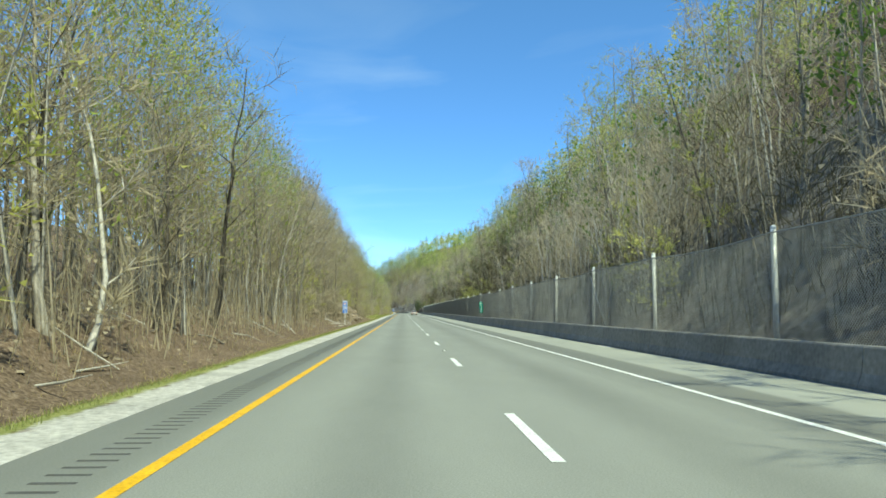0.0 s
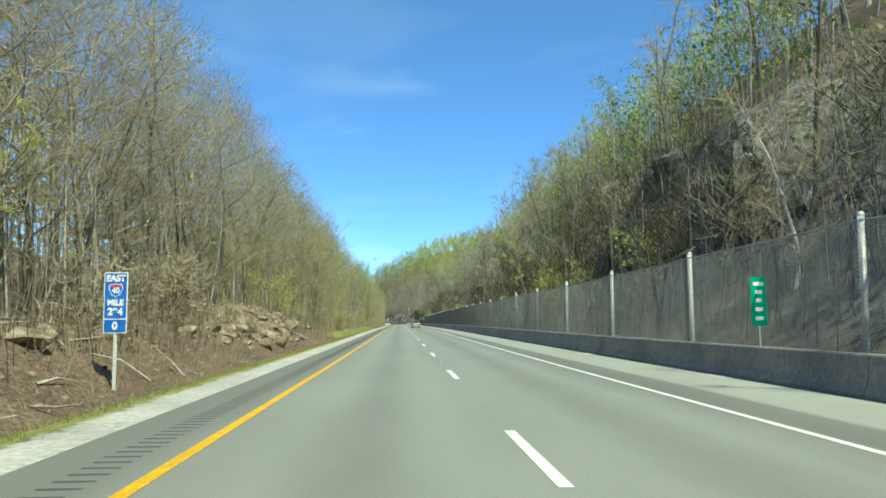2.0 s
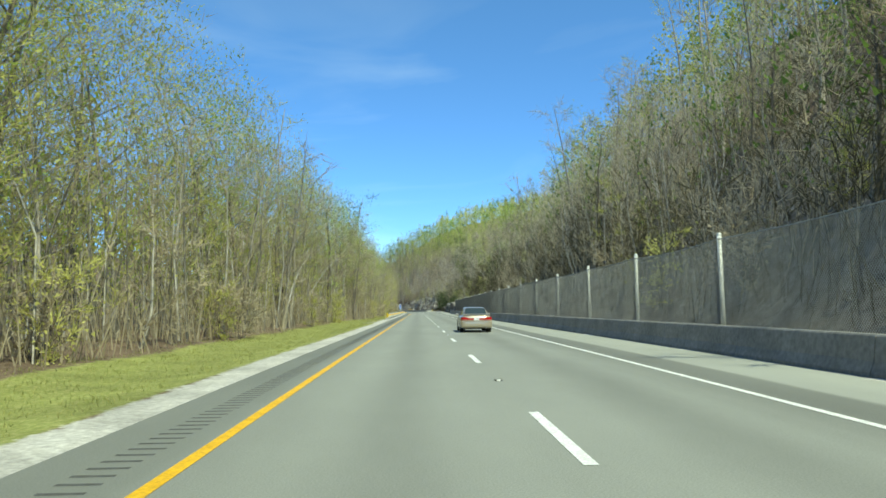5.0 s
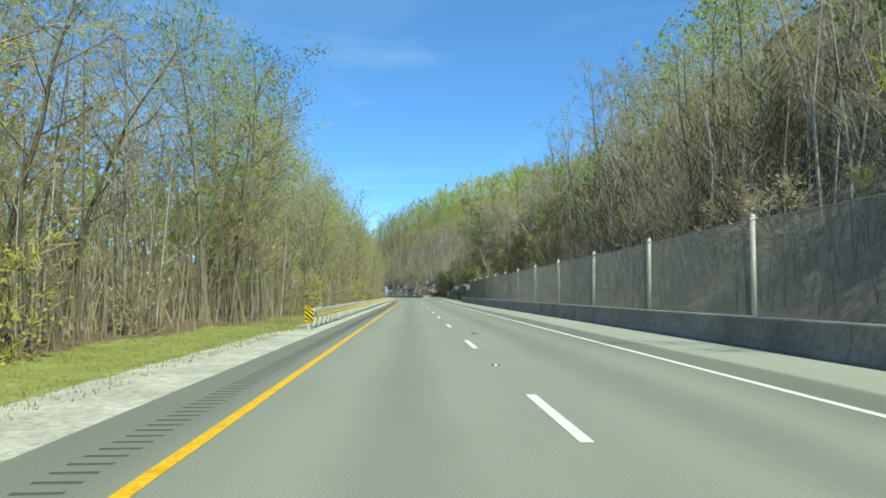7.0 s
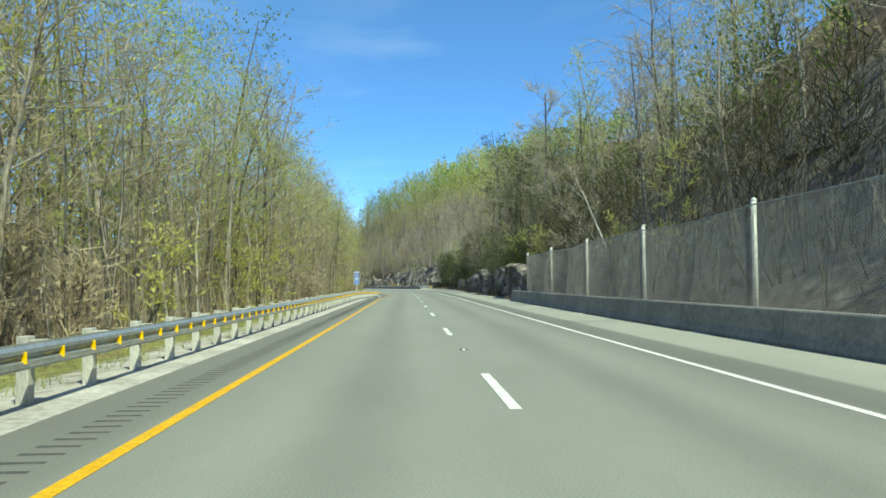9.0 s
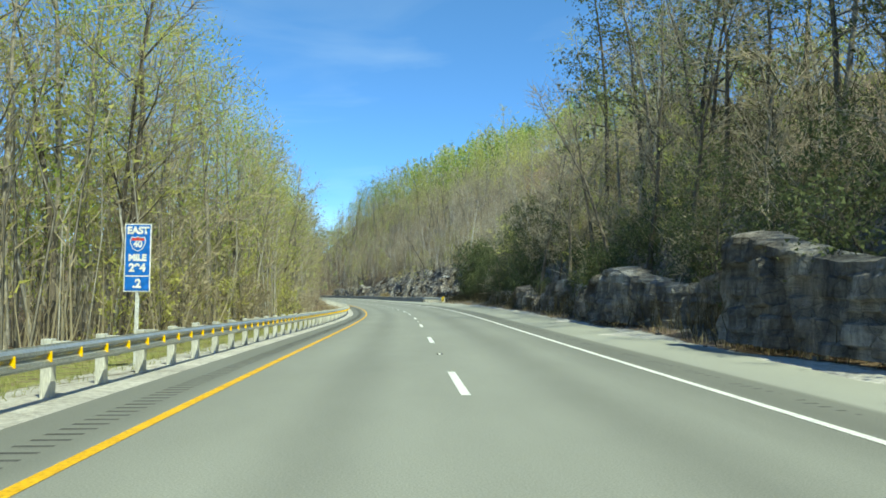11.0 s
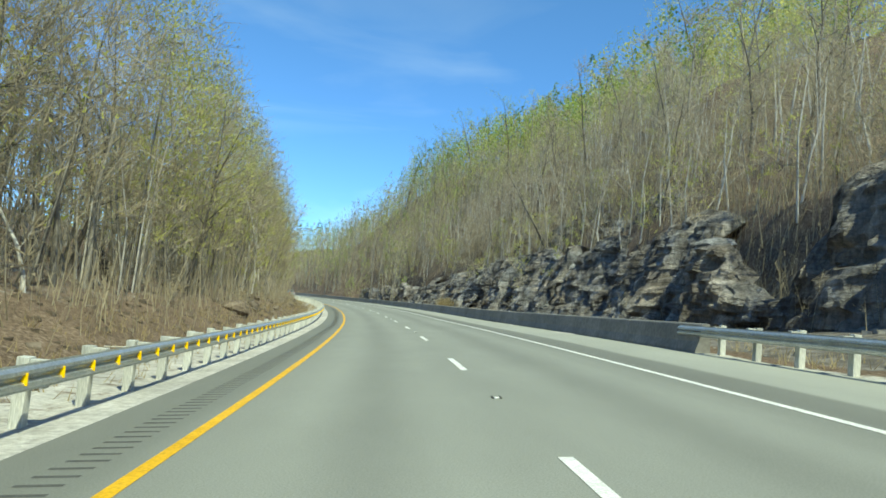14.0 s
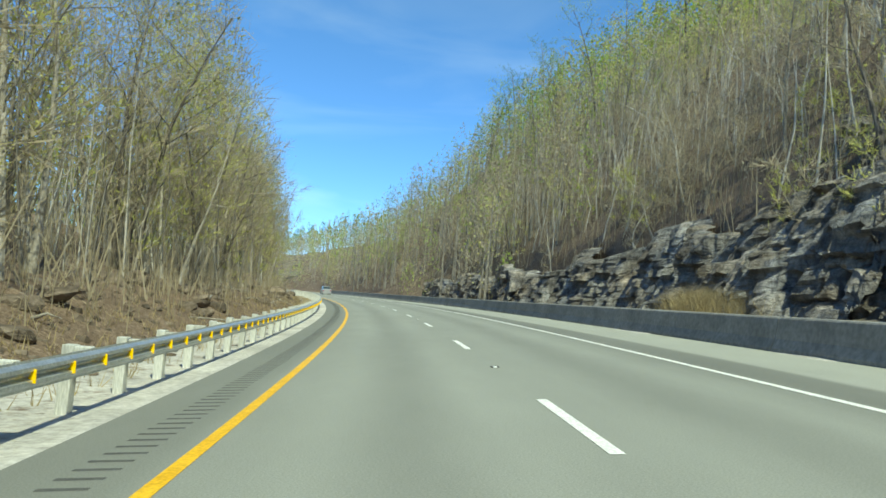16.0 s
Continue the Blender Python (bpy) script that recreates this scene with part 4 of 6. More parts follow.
for k, (a, b, d, lo, hi) in enumerate(((5, 34, 14.6, 3.4, 6.1), (36, 62, 13.4, 2.2, 5.4), (62, 92, 15.5, 4.6, 7.6), (96, 128, 14.2, 3.2, 6.2), (150, 176, 15.8, 4.8, 7.2), (184, 206, 14.8, 3.8, 6.0),
                                       (228, 254, 15.4, 4.6, 6.8), (284, 306, 14.0, 3.2, 5.4), (338, 366, 16.4, 5.2, 7.6))):
    rock_face("rock_ledge", a, b, lambda s, d=d: d + 0.7 * math.sin(s * 0.4), lambda s, h=hi: h + 0.6 * math.sin(s * 0.45), lambda s, d=d: float(ground_height(s, d - 2.0)) - .5, 10.0 + k, "dark weathered rock ledge on the shaded wooded slope behind a fence", ds=0.4, dz=0.3, lean=0.42)


def boulder_mesh(seed, flat_=0.7):
    bm = bmesh.new()
    bmesh.ops.create_icosphere(bm, subdivisions=2, radius=1.0)
    rng = random.Random(seed)
    planes = [(Vector((rng.gauss(0, 1), rng.gauss(0, 1), rng.gauss(0, 1))).normalized(), rng.uniform(0.5, 0.72)) for _ in range(10)]
    for v in bm.verts:
        p = v.co.copy()
        for nrm, lim in planes:
            over = p.dot(nrm) - lim
            if over > 0:
                p -= nrm * over * 0.985
        p += v.co * 0.06 * noise.noise(v.co * 3 + Vector((seed, 0, 0)))
        p.z *= flat_
        v.co = p
    me = bpy.data.meshes.new("boulder")
    bm.to_mesh(me)
    bm.free()
    me.materials.append(MATS["boulder"])
    return me


DARK = []
BOULDERS = [boulder_mesh(k, f) for k, f in ((1, .8), (2, .65), (3, 1.0), (4, .6), (5, .9), (6, .75))]


BANK_STONES = []
for me in BOULDERS:
    DARK.append(me.copy())
    DARK[-1].materials[0] = MATS["rock"]
    BANK_STONES.append(me.copy())
    BANK_STONES[-1].materials[0] = MATS["bank_stone"]


def boulder(s, d, size, rng, label, sink=0.25, lift=0.0):
    ob = new("boulder", rng.choice(DARK if d > 0 else BANK_STONES if s > 300 else BOULDERS))
    h = float(ground_height(s, d))
    ob.matrix_world = Matrix.Translation(spot(s, d, h + lift + size * (0.45 - sink))) @ pose(0, 0, 0, rng.uniform(-14, 14), rng.uniform(-14, 14), rng.uniform(0, 360)) @ Matrix.Diagonal((size * rng.uniform(.8, 1.3), size * rng.uniform(.8, 1.2), size, 1))
    return tagged(ob, label, "boulder", "loose rocks")


rng = random.Random(21)
for i in range(60):
    s = rng.gauss(127, 8.0)
    boulder(s, -rng.uniform(8.2, 12.8), rng.choice((.2, .28, .36, .5, .66)) * rng.uniform(.8, 1.2), rng, "pale angular sandstone block tumbled down a dirt bank")
for i in range(34):
    s = rng.gauss(126, 5.0)
    boulder(s, -rng.uniform(8.4, 11.5), rng.uniform(.55, .95), rng, "large ochre sandstone block in a tumbled heap", .3)
for i in range(46):
    s = rng.gauss(126, 4.2)
    boulder(s, -rng.uniform(9.2, 11.4), rng.uniform(.35, .7), rng, "ochre sandstone block lying on a tumbled heap", .3, .42)
for i in range(56):
    boulder(rng.gauss(124, 5.5), -rng.uniform(7.4, 9.6), rng.choice((.25, .35, .5, .7)), rng, "ochre sandstone block at the foot of a tumbled heap", .32)
for i in range(24):
    s = rng.uniform(78, 150)
    boulder(s, -rng.uniform(9.0, 13.0), rng.uniform(0.25, 0.7), rng, "grey angular stone on a leaf-strewn bank")
for i in range(10):
    boulder(rng.uniform(108, 124), -rng.uniform(7.4, 9.4), rng.uniform(0.2, 0.55), rng, "pale angular sandstone block tumbled down a dirt bank")
for i in range(30):
    boulder(rng.uniform(503, 690), -rng.uniform(7.2, 12), rng.uniform(0.25, 0.95), rng, "flat brown stone bedded in a wooded bank")
for i in range(40):
    s = rng.uniform(548, 668)
    d = -rng.uniform(7.0, 10.4)
    boulder(s, d, rng.uniform(.25, .5), rng, "flat brown slab cropping out of a wooded bank", .3).matrix_world @= Matrix.Diagonal((rng.uniform(.9, 1.5), rng.uniform(1.1, 2.0), rng.uniform(.6, .95), 1))
for i in range(14):
    boulder(rng.uniform(508, 640), rng.uniform(10.2, 13.2), rng.uniform(0.2, 0.7), rng, "grey fallen stone below a rock cut")

# ---- trees ----
def tube(V, F, pts, radii, sides):
    """Adds a tapered tube through pts to the lists."""
    base = len(V)
    n = len(pts)
    for i, (p, r) in enumerate(zip(pts, radii)):
        q = (pts[min(i + 1, n - 1)] - pts[max(i - 1, 0)])
        q = q.normalized() if q.length > 1e-6 else Vector((0, 0, 1))
        u = q.cross(Vector((0.31, 0.87, 0.21))).normalized()
        w = q.cross(u)
        for a in range(sides):
            c = 2 * math.pi * a / sides
            V.append(p + (u * math.cos(c) + w * math.sin(c)) * r)
    for i in range(n - 1):
        for a in range(sides):
            b = (a + 1) % sides
            F.append((base + i * sides + a, base + i * sides + b, base + (i + 1) * sides + b, base + (i + 1) * sides + a))


def speck(V, F, p, size, rng):
    """One small leaf or bud cluster: a bent sliver."""
    a = Vector((rng.gauss(0, 1), rng.gauss(0, 1), rng.gauss(0, 0.8))).normalized()
    b = a.cross(Vector((rng.gauss(0, 1), rng.gauss(0, 1), rng.gauss(0, 1)))).normalized()
    k = len(V)
    V.extend((p, p + a * size + b * size * 0.35, p + a * size * 0.35 + b * size * 0.9))
    F.append((k, k + 1, k + 2))


def tree_kind(seed, height, clear, spread, limbs, branches, leaves, leaf_size, bark, leaf, lean=0.03, radius=None, twig=1.2, droop=0.0, pointed=0.0, twigs=4):
    """The two meshes of one tree: trunk with its limbs and branches, and a crown of fine twigs, buds or leaves."""
    rng = random.Random(seed)
    V, F, CV, CF = [], [], [], []
    r0 = radius or height * 0.011
    pts, p = [], Vector((0, 0, -0.4))
    bend = Vector((rng.gauss(0, lean), rng.gauss(0, lean), 0))
    seg = 7
    for i in range(seg + 1):
        pts.append(p.copy())
        p = p + Vector((rng.gauss(0, .1), rng.gauss(0, .1), 0)) + (Vector((0, 0, 1)) + bend * i) * ((height + .4) / seg)
    radii = [r0 * (1.45 if i == 0 else 1.0) * (1 - 0.93 * (i / seg)) + 0.012 for i in range(seg + 1)]
    tube(V, F, pts, radii, 5)
    tips = []

    def trunk_at(h):
        x = min(max(h, 0) / height * seg, seg - 0.001)
        i = int(x)
        return pts[i].lerp(pts[i + 1], x - i), radii[i] + (radii[i + 1] - radii[i]) * (x - i)

    for i in range(limbs):
        f = clear + (1 - clear) * ((i + rng.random()) / limbs) * 0.97
        o, r = trunk_at(f * height)
        ang = i * 2.4 + rng.uniform(-.5, .5)
        shape = math.sin(math.pi * min(1.0, 0.18 + 0.82 * (1 - f) / (1 - clear))) if not pointed else (1 - f) / (1 - clear) * pointed + 0.15
        length = spread * (0.45 + 0.55 * shape) * rng.uniform(.75, 1.2)
        rise = rng.uniform(.35, 1.0) - droop
        way = Vector((math.cos(ang), math.sin(ang), rise)).normalized()
        lp = [o]
        for k in range(3):
            way = (way + Vector((rng.gauss(0, .16), rng.gauss(0, .16), 0.12 - droop * .3 + rng.gauss(0, .1)))).normalized()
            lp.append(lp[-1] + way * length / 3)
        lr = min(r * 0.55, 0.012 + length * 0.016)
        tube(V, F, [lp[0], lp[1].lerp(lp[2], .5), lp[3]], [lr, lr * .6, 0.008], 3)
        for j in range(branches):
            t = rng.uniform(.25, 1.0) * 2.999
            k = int(t)
            q = lp[k].lerp(lp[k + 1], t - k)
            w2 = (way + Vector((rng.gauss(0, .75), rng.gauss(0, .75), rng.gauss(0.15 - droop, .45)))).normalized()
            e = q + w2 * length * rng.uniform(.2, .5)
            side = w2.cross(Vector((rng.gauss(0, 1), rng.gauss(0, 1), rng.gauss(0, 1)))).normalized() * max(0.014, lr * .4)
            n = len(V)
            V.extend((q - side, q + side, e))
            F.append((n, n + 1, n + 2))
            tips.append((q, e, w2))
    # the leading shoot
    tips.append((pts[-2], pts[-1], Vector((0, 0, 1))))
    for q, e, w2 in tips:
        for k in range(twigs):
            a = q.lerp(e, rng.uniform(.3, 1))
            b = a + (w2 + Vector((rng.gauss(0, .7), rng.gauss(0, .7), rng.gauss(.1, .5)))).normalized() * twig * rng.uniform(.5, 1.2)
            side = (b - a).cross(Vector((rng.gauss(0, 1), rng.gauss(0, 1), rng.gauss(0, 1)))).normalized() * 0.022
            if leaf != "twig_haze":
                b = a.lerp(b, .6)
            n = len(CV)
            CV.extend((a - side, a + side, b))
            CF.append((n, n + 1, n + 2))
    per = leaves / max(1, len(tips))
    for q, e, w2 in tips:
        for k in range(int(per + rng.random())):
            c = q.lerp(e, rng.uniform(.25, 1.25)) + Vector((rng.gauss(0, .38), rng.gauss(0, .38), rng.gauss(0, .32))) * twig
            speck(CV, CF, c, leaf_size * rng.uniform(.6, 1.35), rng)
    tm, cm = bpy.data.meshes.new("trunk"), bpy.data.meshes.new("crown")
    tm.from_pydata(V, [], F)
    tm.materials.append(MATS[bark])
    tm.shade_smooth()
    cm.from_pydata(CV, [], CF)
    cm.materials.append(MATS[leaf])
    return tm, cm


KINDS = {
    "bare_tree": [tree_kind(100 + i, h, .22, 3.1, 13, 6, 110, .12, "bark_grey", "twig_haze", twigs=5, twig=1.6) for i, h in enumerate((14, 16.5, 12.5))],
    "dark_tree": [tree_kind(150 + i, h, .2, 3.1, 13, 6, 110, .12, "bark_dark", "twig_haze", twigs=5, twig=1.6) for i, h in enumerate((15, 13, 16))],
    "budding_tree": [tree_kind(200 + i, h, .2, 3.2, 13, 6, 680, .12, b, "bud_olive", twigs=6, twig=1.4) for i, (h, b) in enumerate(((14.5, "bark_grey"), (16, "bark_grey"), (13, "bark_dark"), (17.5, "bark_grey")))],
    "green_tree": [tree_kind(300 + i, h, .24, 3.4, 14, 6, 900, .155, b, l, twigs=2, twig=1.3) for i, (h, b, l) in enumerate(((17, "bark_grey", "leaf_young"), (15.5, "bark_dark", "leaf_young"), (18, "bark_grey", "leaf_green"), (16, "bark_dark", "leaf_young")))],
    "pine_tree": [tree_kind(400 + i, h, c, 3.2, 26, 6, 1100, .22, "bark_dark", "needle", twigs=3, droop=.45, pointed=.9, twig=.9) for i, (h, c) in enumerate(((16, .15), (18, .4), (9, .03), (7, .02)))],
    "sapling": [tree_kind(500 + i, h, .12, 1.5, 8, 4, 150, .12, b, l, twigs=7, twig=1.0, lean=.06) for i, (h, b, l) in enumerate(((5, "bark_grey", "twig_haze"), (7, "bark_pale", "twig_haze"), (4, "bark_dark", "bud_olive"), (6, "bark_grey", "bud_olive")))],
    "shrub": [tree_kind(600 + i, h, .05, 1.4, 12, 5, 260, .13, "bark_dark", l, twigs=5, twig=.8, lean=.05, radius=.025) for i, (h, l) in enumerate(((2.2, "twig_haze"), (2.8, "bud_olive"), (1.9, "twig_haze")))],
    "evergreen_shrub": [tree_kind(800 + i, h, .03, w, 18, 6, 1300, .14, "bark_dark", "needle", twigs=2, twig=.8, droop=.1, radius=.05) for i, (h, w) in enumerate(((4.2, 1.9), (3.2, 1.7), (5.4, 2.1)))],
    "pale_tree": [tree_kind(700 + i, h, .35, 2.4, 9, 4, 120, .13, "bark_pale", "twig_haze", twigs=5, lean=l) for i, (h, l) in enumerate(((9, .05), (11, .02), (7, .16)))],
}
WORDS = {
    "bare_tree": ("tall leafless grey-barked tree with a haze of fine twigs", "tree", "woodland trees"),
    "dark_tree": ("tall leafless dark-barked tree with a haze of fine twigs", "tree", "woodland trees"),
    "budding_tree": ("tall slender tree with olive-yellow spring buds", "tree", "woodland trees"),
    "green_tree": ("tall tree with fresh light green spring leaves", "tree", "woodland trees"),
    "pine_tree": ("dark green evergreen tree with drooping boughs", "tree", "evergreens"),
    "sapling": ("thin leafless sapling in the undergrowth", "tree", "saplings"),
    "shrub": ("low tangled brown shrub at the wood's edge", "shrub", "undergrowth"),
    "evergreen_shrub": ("dense dark evergreen bush in deep shade beside the shoulder", "shrub", "evergreens"),
    "pale_tree": ("pale-barked leaning bare tree on the rocky slope", "tree", "pale trees"),
}


def plant(kind, s, d, rng, size=1.0, tilt=4.0, pick=None):
    options = KINDS[kind]
    v = rng.randrange(len(options)) if pick is None else pick
    k = size * rng.uniform(.82, 1.18)
    m = Matrix.Translation(stand(s, d, 0.1)) @ pose(0, 0, 0, rng.gauss(0, tilt), rng.gauss(0, tilt), rng.uniform(0, 360)) @ Matrix.Scale(k, 4)
    root = thing(kind, m, *WORDS[kind])
    for name, me in zip(("trunk", "crown"), options[v]):
        ob = new(name, me)
        ob.parent = root
    return root


EDGE_S = [-50, 60, 75, 145, 165, 290, 300, 470, 500, 1000]
EDGE_D = [8.2, 8.4, 10.4, 11.2, 10.4, 10.2, 8.6, 8.4, 9.6, 9.6]


def wood_edge(s):
    """How far left of the driving line the wood begins."""
    return float(np.interp(s, EDGE_S, EDGE_D))


rng = random.Random(77)


def scatter(n, s0, s1, pick_d, mix, size=1.0, tilt=3.5, gap=1.6):
    """n trees over a stretch, at distances by pick_d(s, rng), of the kinds in mix (kind: weight), none too close to another."""
    kinds, weights = list(mix), list(mix.values())
    cells = {}
    made = 0
    for _ in range(n * 6):
        if made >= n:
            break
        s = rng.uniform(s0, s1)
        d = pick_d(s, rng)
        c = (int(s / gap), int(d / gap))
        if c in cells:
            continue
        cells[c] = 1
        plant(rng.choices(kinds, weights)[0], s, d, rng, size, tilt)
        made += 1


LEFT_FRONT = lambda s, r: -(wood_edge(s) + 0.3 + 3.2 * r.random() ** 1.2)
LEFT_BACK = lambda s, r: -(wood_edge(s) + 3.6 + 9 * r.random())
# left of the road
scatter(30, -4, 68, LEFT_FRONT, {"bare_tree": 4, "dark_tree": 2, "budding_tree": 3}, .64, 5)
scatter(32, 68, 130, LEFT_FRONT, {"bare_tree": 4, "dark_tree": 4, "budding_tree": 1}, .74, 8)
scatter(24, -4, 140, LEFT_BACK, {"bare_tree": 2, "dark_tree": 1, "budding_tree": 6, "green_tree": 1}, .86)
scatter(74, 130, 300, LEFT_FRONT, {"bare_tree": 3, "dark_tree": 2, "budding_tree": 4, "green_tree": 1}, .80)
scatter(30, 130, 300, LEFT_BACK, {"bare_tree": 2, "dark_tree": 1, "budding_tree": 4, "green_tree": 4}, .98)
scatter(88, 300, 490, LEFT_FRONT, {"bare_tree": 5, "dark_tree": 1, "budding_tree": 4, "green_tree": 1}, .80)
scatter(32, 300, 490, LEFT_BACK, {"bare_tree": 2, "dark_tree": 1, "budding_tree": 4, "green_tree": 4}, .95)
scatter(96, 490, 720, LEFT_FRONT, {"bare_tree": 5, "dark_tree": 3, "budding_tree": 2}, .70, 8)
scatter(26, 490, 720, LEFT_BACK, {"bare_tree": 3, "dark_tree": 1, "budding_tree": 5}, .80)
scatter(84, -2, 700, lambda s, r: -(wood_edge(s) - .3 + 3.0 * r.random()), {"sapling": 3}, 1.0, 8, 1.0)
scatter(70, 60, 480, lambda s, r: -(wood_edge(s) - .9 + 2.2 * r.random()), {"shrub": 3}, 1.0, 6, 1.0)
# right of the road: the shaded slope behind the fence
scatter(20, 4, 84, lambda s, r: 13.6 + 8 * r.random(), {"dark_tree": 3, "bare_tree": 3, "budding_tree": 2, "pale_tree": 3}, .70, 9, 1.8)
# dark-barked trees outnumber the rest here to deepen the slope's shade
scatter(38, 84, 225, lambda s, r: 13.6 + 8 * r.random(), {"dark_tree": 6, "budding_tree": 1, "pale_tree": 2}, .70, 9, 1.8)
scatter(44, 225, 385, lambda s, r: 13.6 + 8 * r.random(), {"dark_tree": 2, "bare_tree": 4, "budding_tree": 2, "pale_tree": 3}, .70, 9, 1.8)
scatter(84, 10, 400, lambda s, r: 20 + 15 * r.random(), {"bare_tree": 5, "dark_tree": 1, "budding_tree": 4, "green_tree": 3}, .9, 4, 2.0)
scatter(70, 4, 385, lambda s, r: 11.6 + 5 * r.random(), {"sapling": 3, "shrub": 3}, 1.0, 8, 1.2)
for s in (-1.5, 1.8, 5.2, 8.0, 11.5, 14.6):
    plant("dark_tree" if s < 6 else "budding_tree", s, 12.6 + .8 * rng.random(), rng, .78, 4)
for s in (428, 433.5, 438, 442.5, 447, 452, 457):
    plant("dark_tree", s, 11.6 + .9 * rng.random(), rng, .72, 5)
# the dark evergreen stretch
for _ in range(20):
    plant("pine_tree", rng.uniform(458, 497), 12.6 + 4.5 * rng.random(), rng, .68, 3, rng.choice((2, 3)))
for _ in range(88):
    s = rng.uniform(400, 505)
    plant("evergreen_shrub", s, 10.6 + 5 * rng.random() ** 1.5, rng, .62, 8)
for _ in range(5):
    plant("pine_tree", rng.uniform(404, 450), 15.5 + 6 * rng.random(), rng, .85, 3, rng.choice((0, 1)))
scatter(18, 376, 470, lambda s, r: 15.5 + 5 * r.random(), {"dark_tree": 5, "budding_tree": 2}, .95, 4, 1.6)
for _ in range(5):
    plant("pine_tree", rng.uniform(384, 452), 17.0 + 4 * rng.random(), rng, .9, 3, rng.choice((0, 1)))
scatter(46, 395, 500, lambda s, r: 16 + 14 * r.random(), {"bare_tree": 6, "dark_tree": 1, "budding_tree": 4, "green_tree": 3}, .95, 3, 2.0)
scatter(40, 390, 498, lambda s, r: 11.4 + 4 * r.random(), {"shrub": 2, "sapling": 2}, 1.1, 6, 1.2)
for _ in range(16):
    plant("evergreen_shrub", rng.uniform(394, 428), 11.0 + 2.2 * rng.random(), rng, .8, 7)
for _ in range(9):
    plant("evergreen_shrub", rng.uniform(493, 504), 11.8 + 2.6 * rng.random(), rng, 1.25, 4, rng.choice((0, 2)))
plant("pale_tree", 526.0, 17.2, rng, 1.15, 1, 1)
# tall trees that stand out from the rest
for s, d in ((308, -11), (312, -11.6), (317, -12)):
    plant("green_tree", s, d, rng, 1.06, 1, 2)
for s, d, k in ((457, 17, 1), (448, 19, 1), (464, 18.5, 0)):
    plant("pine_tree", s, d, rng, 1.05, 1, k)
for s, d in ((419, 17.5), (424.5, 18.6), (431, 19.5)):
    plant("dark_tree", s, d, rng, 1.3, 2)
# above the rock cut
scatter(74, 500, 690, lambda s, r: 17 + 8 * r.random(), {"bare_tree": 3, "dark_tree": 3, "pale_tree": 5}, .62, 9, 1.7)
scatter(70, 500, 730, lambda s, r: 24 + 13 * r.random(), {"bare_tree": 3, "dark_tree": 4, "pale_tree": 3, "budding_tree": 2}, .85, 5, 1.9)
scatter(26, 560, 740, lambda s, r: 35 + 8 * r.random(), {"budding_tree": 3, "green_tree": 6}, 1.12, 3, 2.4)
scatter(80, 505, 690, lambda s, r: 15.5 + 8 * r.random(), {"sapling": 4}, .8, 9, 1.2)


def far_woods(name, n, s0, s1, d0, d1, label, seed, mats, lo=9, hi=17, fleck=1.0):
    """Woods too far to tell trees apart: trunks and ragged crowns of many loose flecks, in one mesh."""
    r = random.Random(seed)
    V, F, mi = [], [], []
    for _ in range(n):
        s = r.uniform(s0, s1)
        d = r.uniform(d0, d1)
        base = stand(s, d)
        h = r.uniform(lo, hi)
        k = len(V)
        lean = Vector((r.gauss(0, .4), r.gauss(0, .4), h * .8))
        w = 0.14
        V.extend((base + Vector((-w, 0, -.3)), base + Vector((w, 0, -.3)), base + Vector((0, w, -.3)), base + lean))
        F.extend(((k, k + 1, k + 3), (k + 1, k + 2, k + 3), (k + 2, k, k + 3)))
        mi.extend((0, 0, 0))
        m = r.randrange(1, len(mats))
        rx = r.uniform(2.0, 3.4)
        for j in range(84):
            u = r.random()
            rad = rx * math.sin(math.pi * min(1, .12 + .9 * u)) * math.sqrt(r.random())
            a = r.uniform(0, 6.283)
            c = base + lean * (0.25 + 0.0 * u) + Vector((math.cos(a) * rad, math.sin(a) * rad, h * (0.18 + .62 * u)))
            speck(V, F, c, r.uniform(.32, .66) * fleck, r)
            mi.append(m)
    ob = mesh_object(name, [tuple(v) for v in V], F, mats)
    ob.data.polygons.foreach_set("material_index", np.array(mi, dtype=np.int32))
    return tagged(ob, label, "woods", kind="stuff")


MIX = ("bark_grey", "twig_haze", "twig_haze", "bud_olive", "leaf_young", "twig_haze")
GREEN = ("bark_grey", "bud_olive", "leaf_young", "leaf_young", "bud_olive", "leaf_green")
far_woods("far_woods", 440, 20, 500, 34, 62, "hillside woods in fresh spring leaf", 31, GREEN)
far_woods("far_woods", 330, 590, 800, 40, 72, "hillside woods in fresh spring leaf above the rock cut", 35, GREEN, 11, 19)
far_woods("far_woods", 560, 580, 900, 68, 150, "woods high on the far hillside in spring leaf", 38, GREEN, 11, 17, 1.5)
far_woods("far_woods", 420, 640, 790, 12, 60, "wooded slope beyond the rock cut in early spring leaf", 32, MIX, 12, 19, fleck=.6)
far_woods("far_woods", 220, 790, 1050, 15, 60, "distant roadside woods in early spring leaf", 36, MIX, 11, 18)
far_woods("far_woods", 400, 710, 1100, -60, -11, "distant roadside woods in early spring leaf", 33, MIX)
far_woods("far_woods", 330, 1040, 1240, -170, 120, "distant woods closing the valley", 37, ("bark_dark", "bud_olive", "leaf_green", "leaf_green"), 16, 26, 1.7)
far_woods("far_woods", 740, -10, 720, -46, -17, "deeper woods behind the roadside trees", 34, ("bark_grey", "twig_haze", "bud_olive", "bud_olive", "leaf_young"), 9, 15)


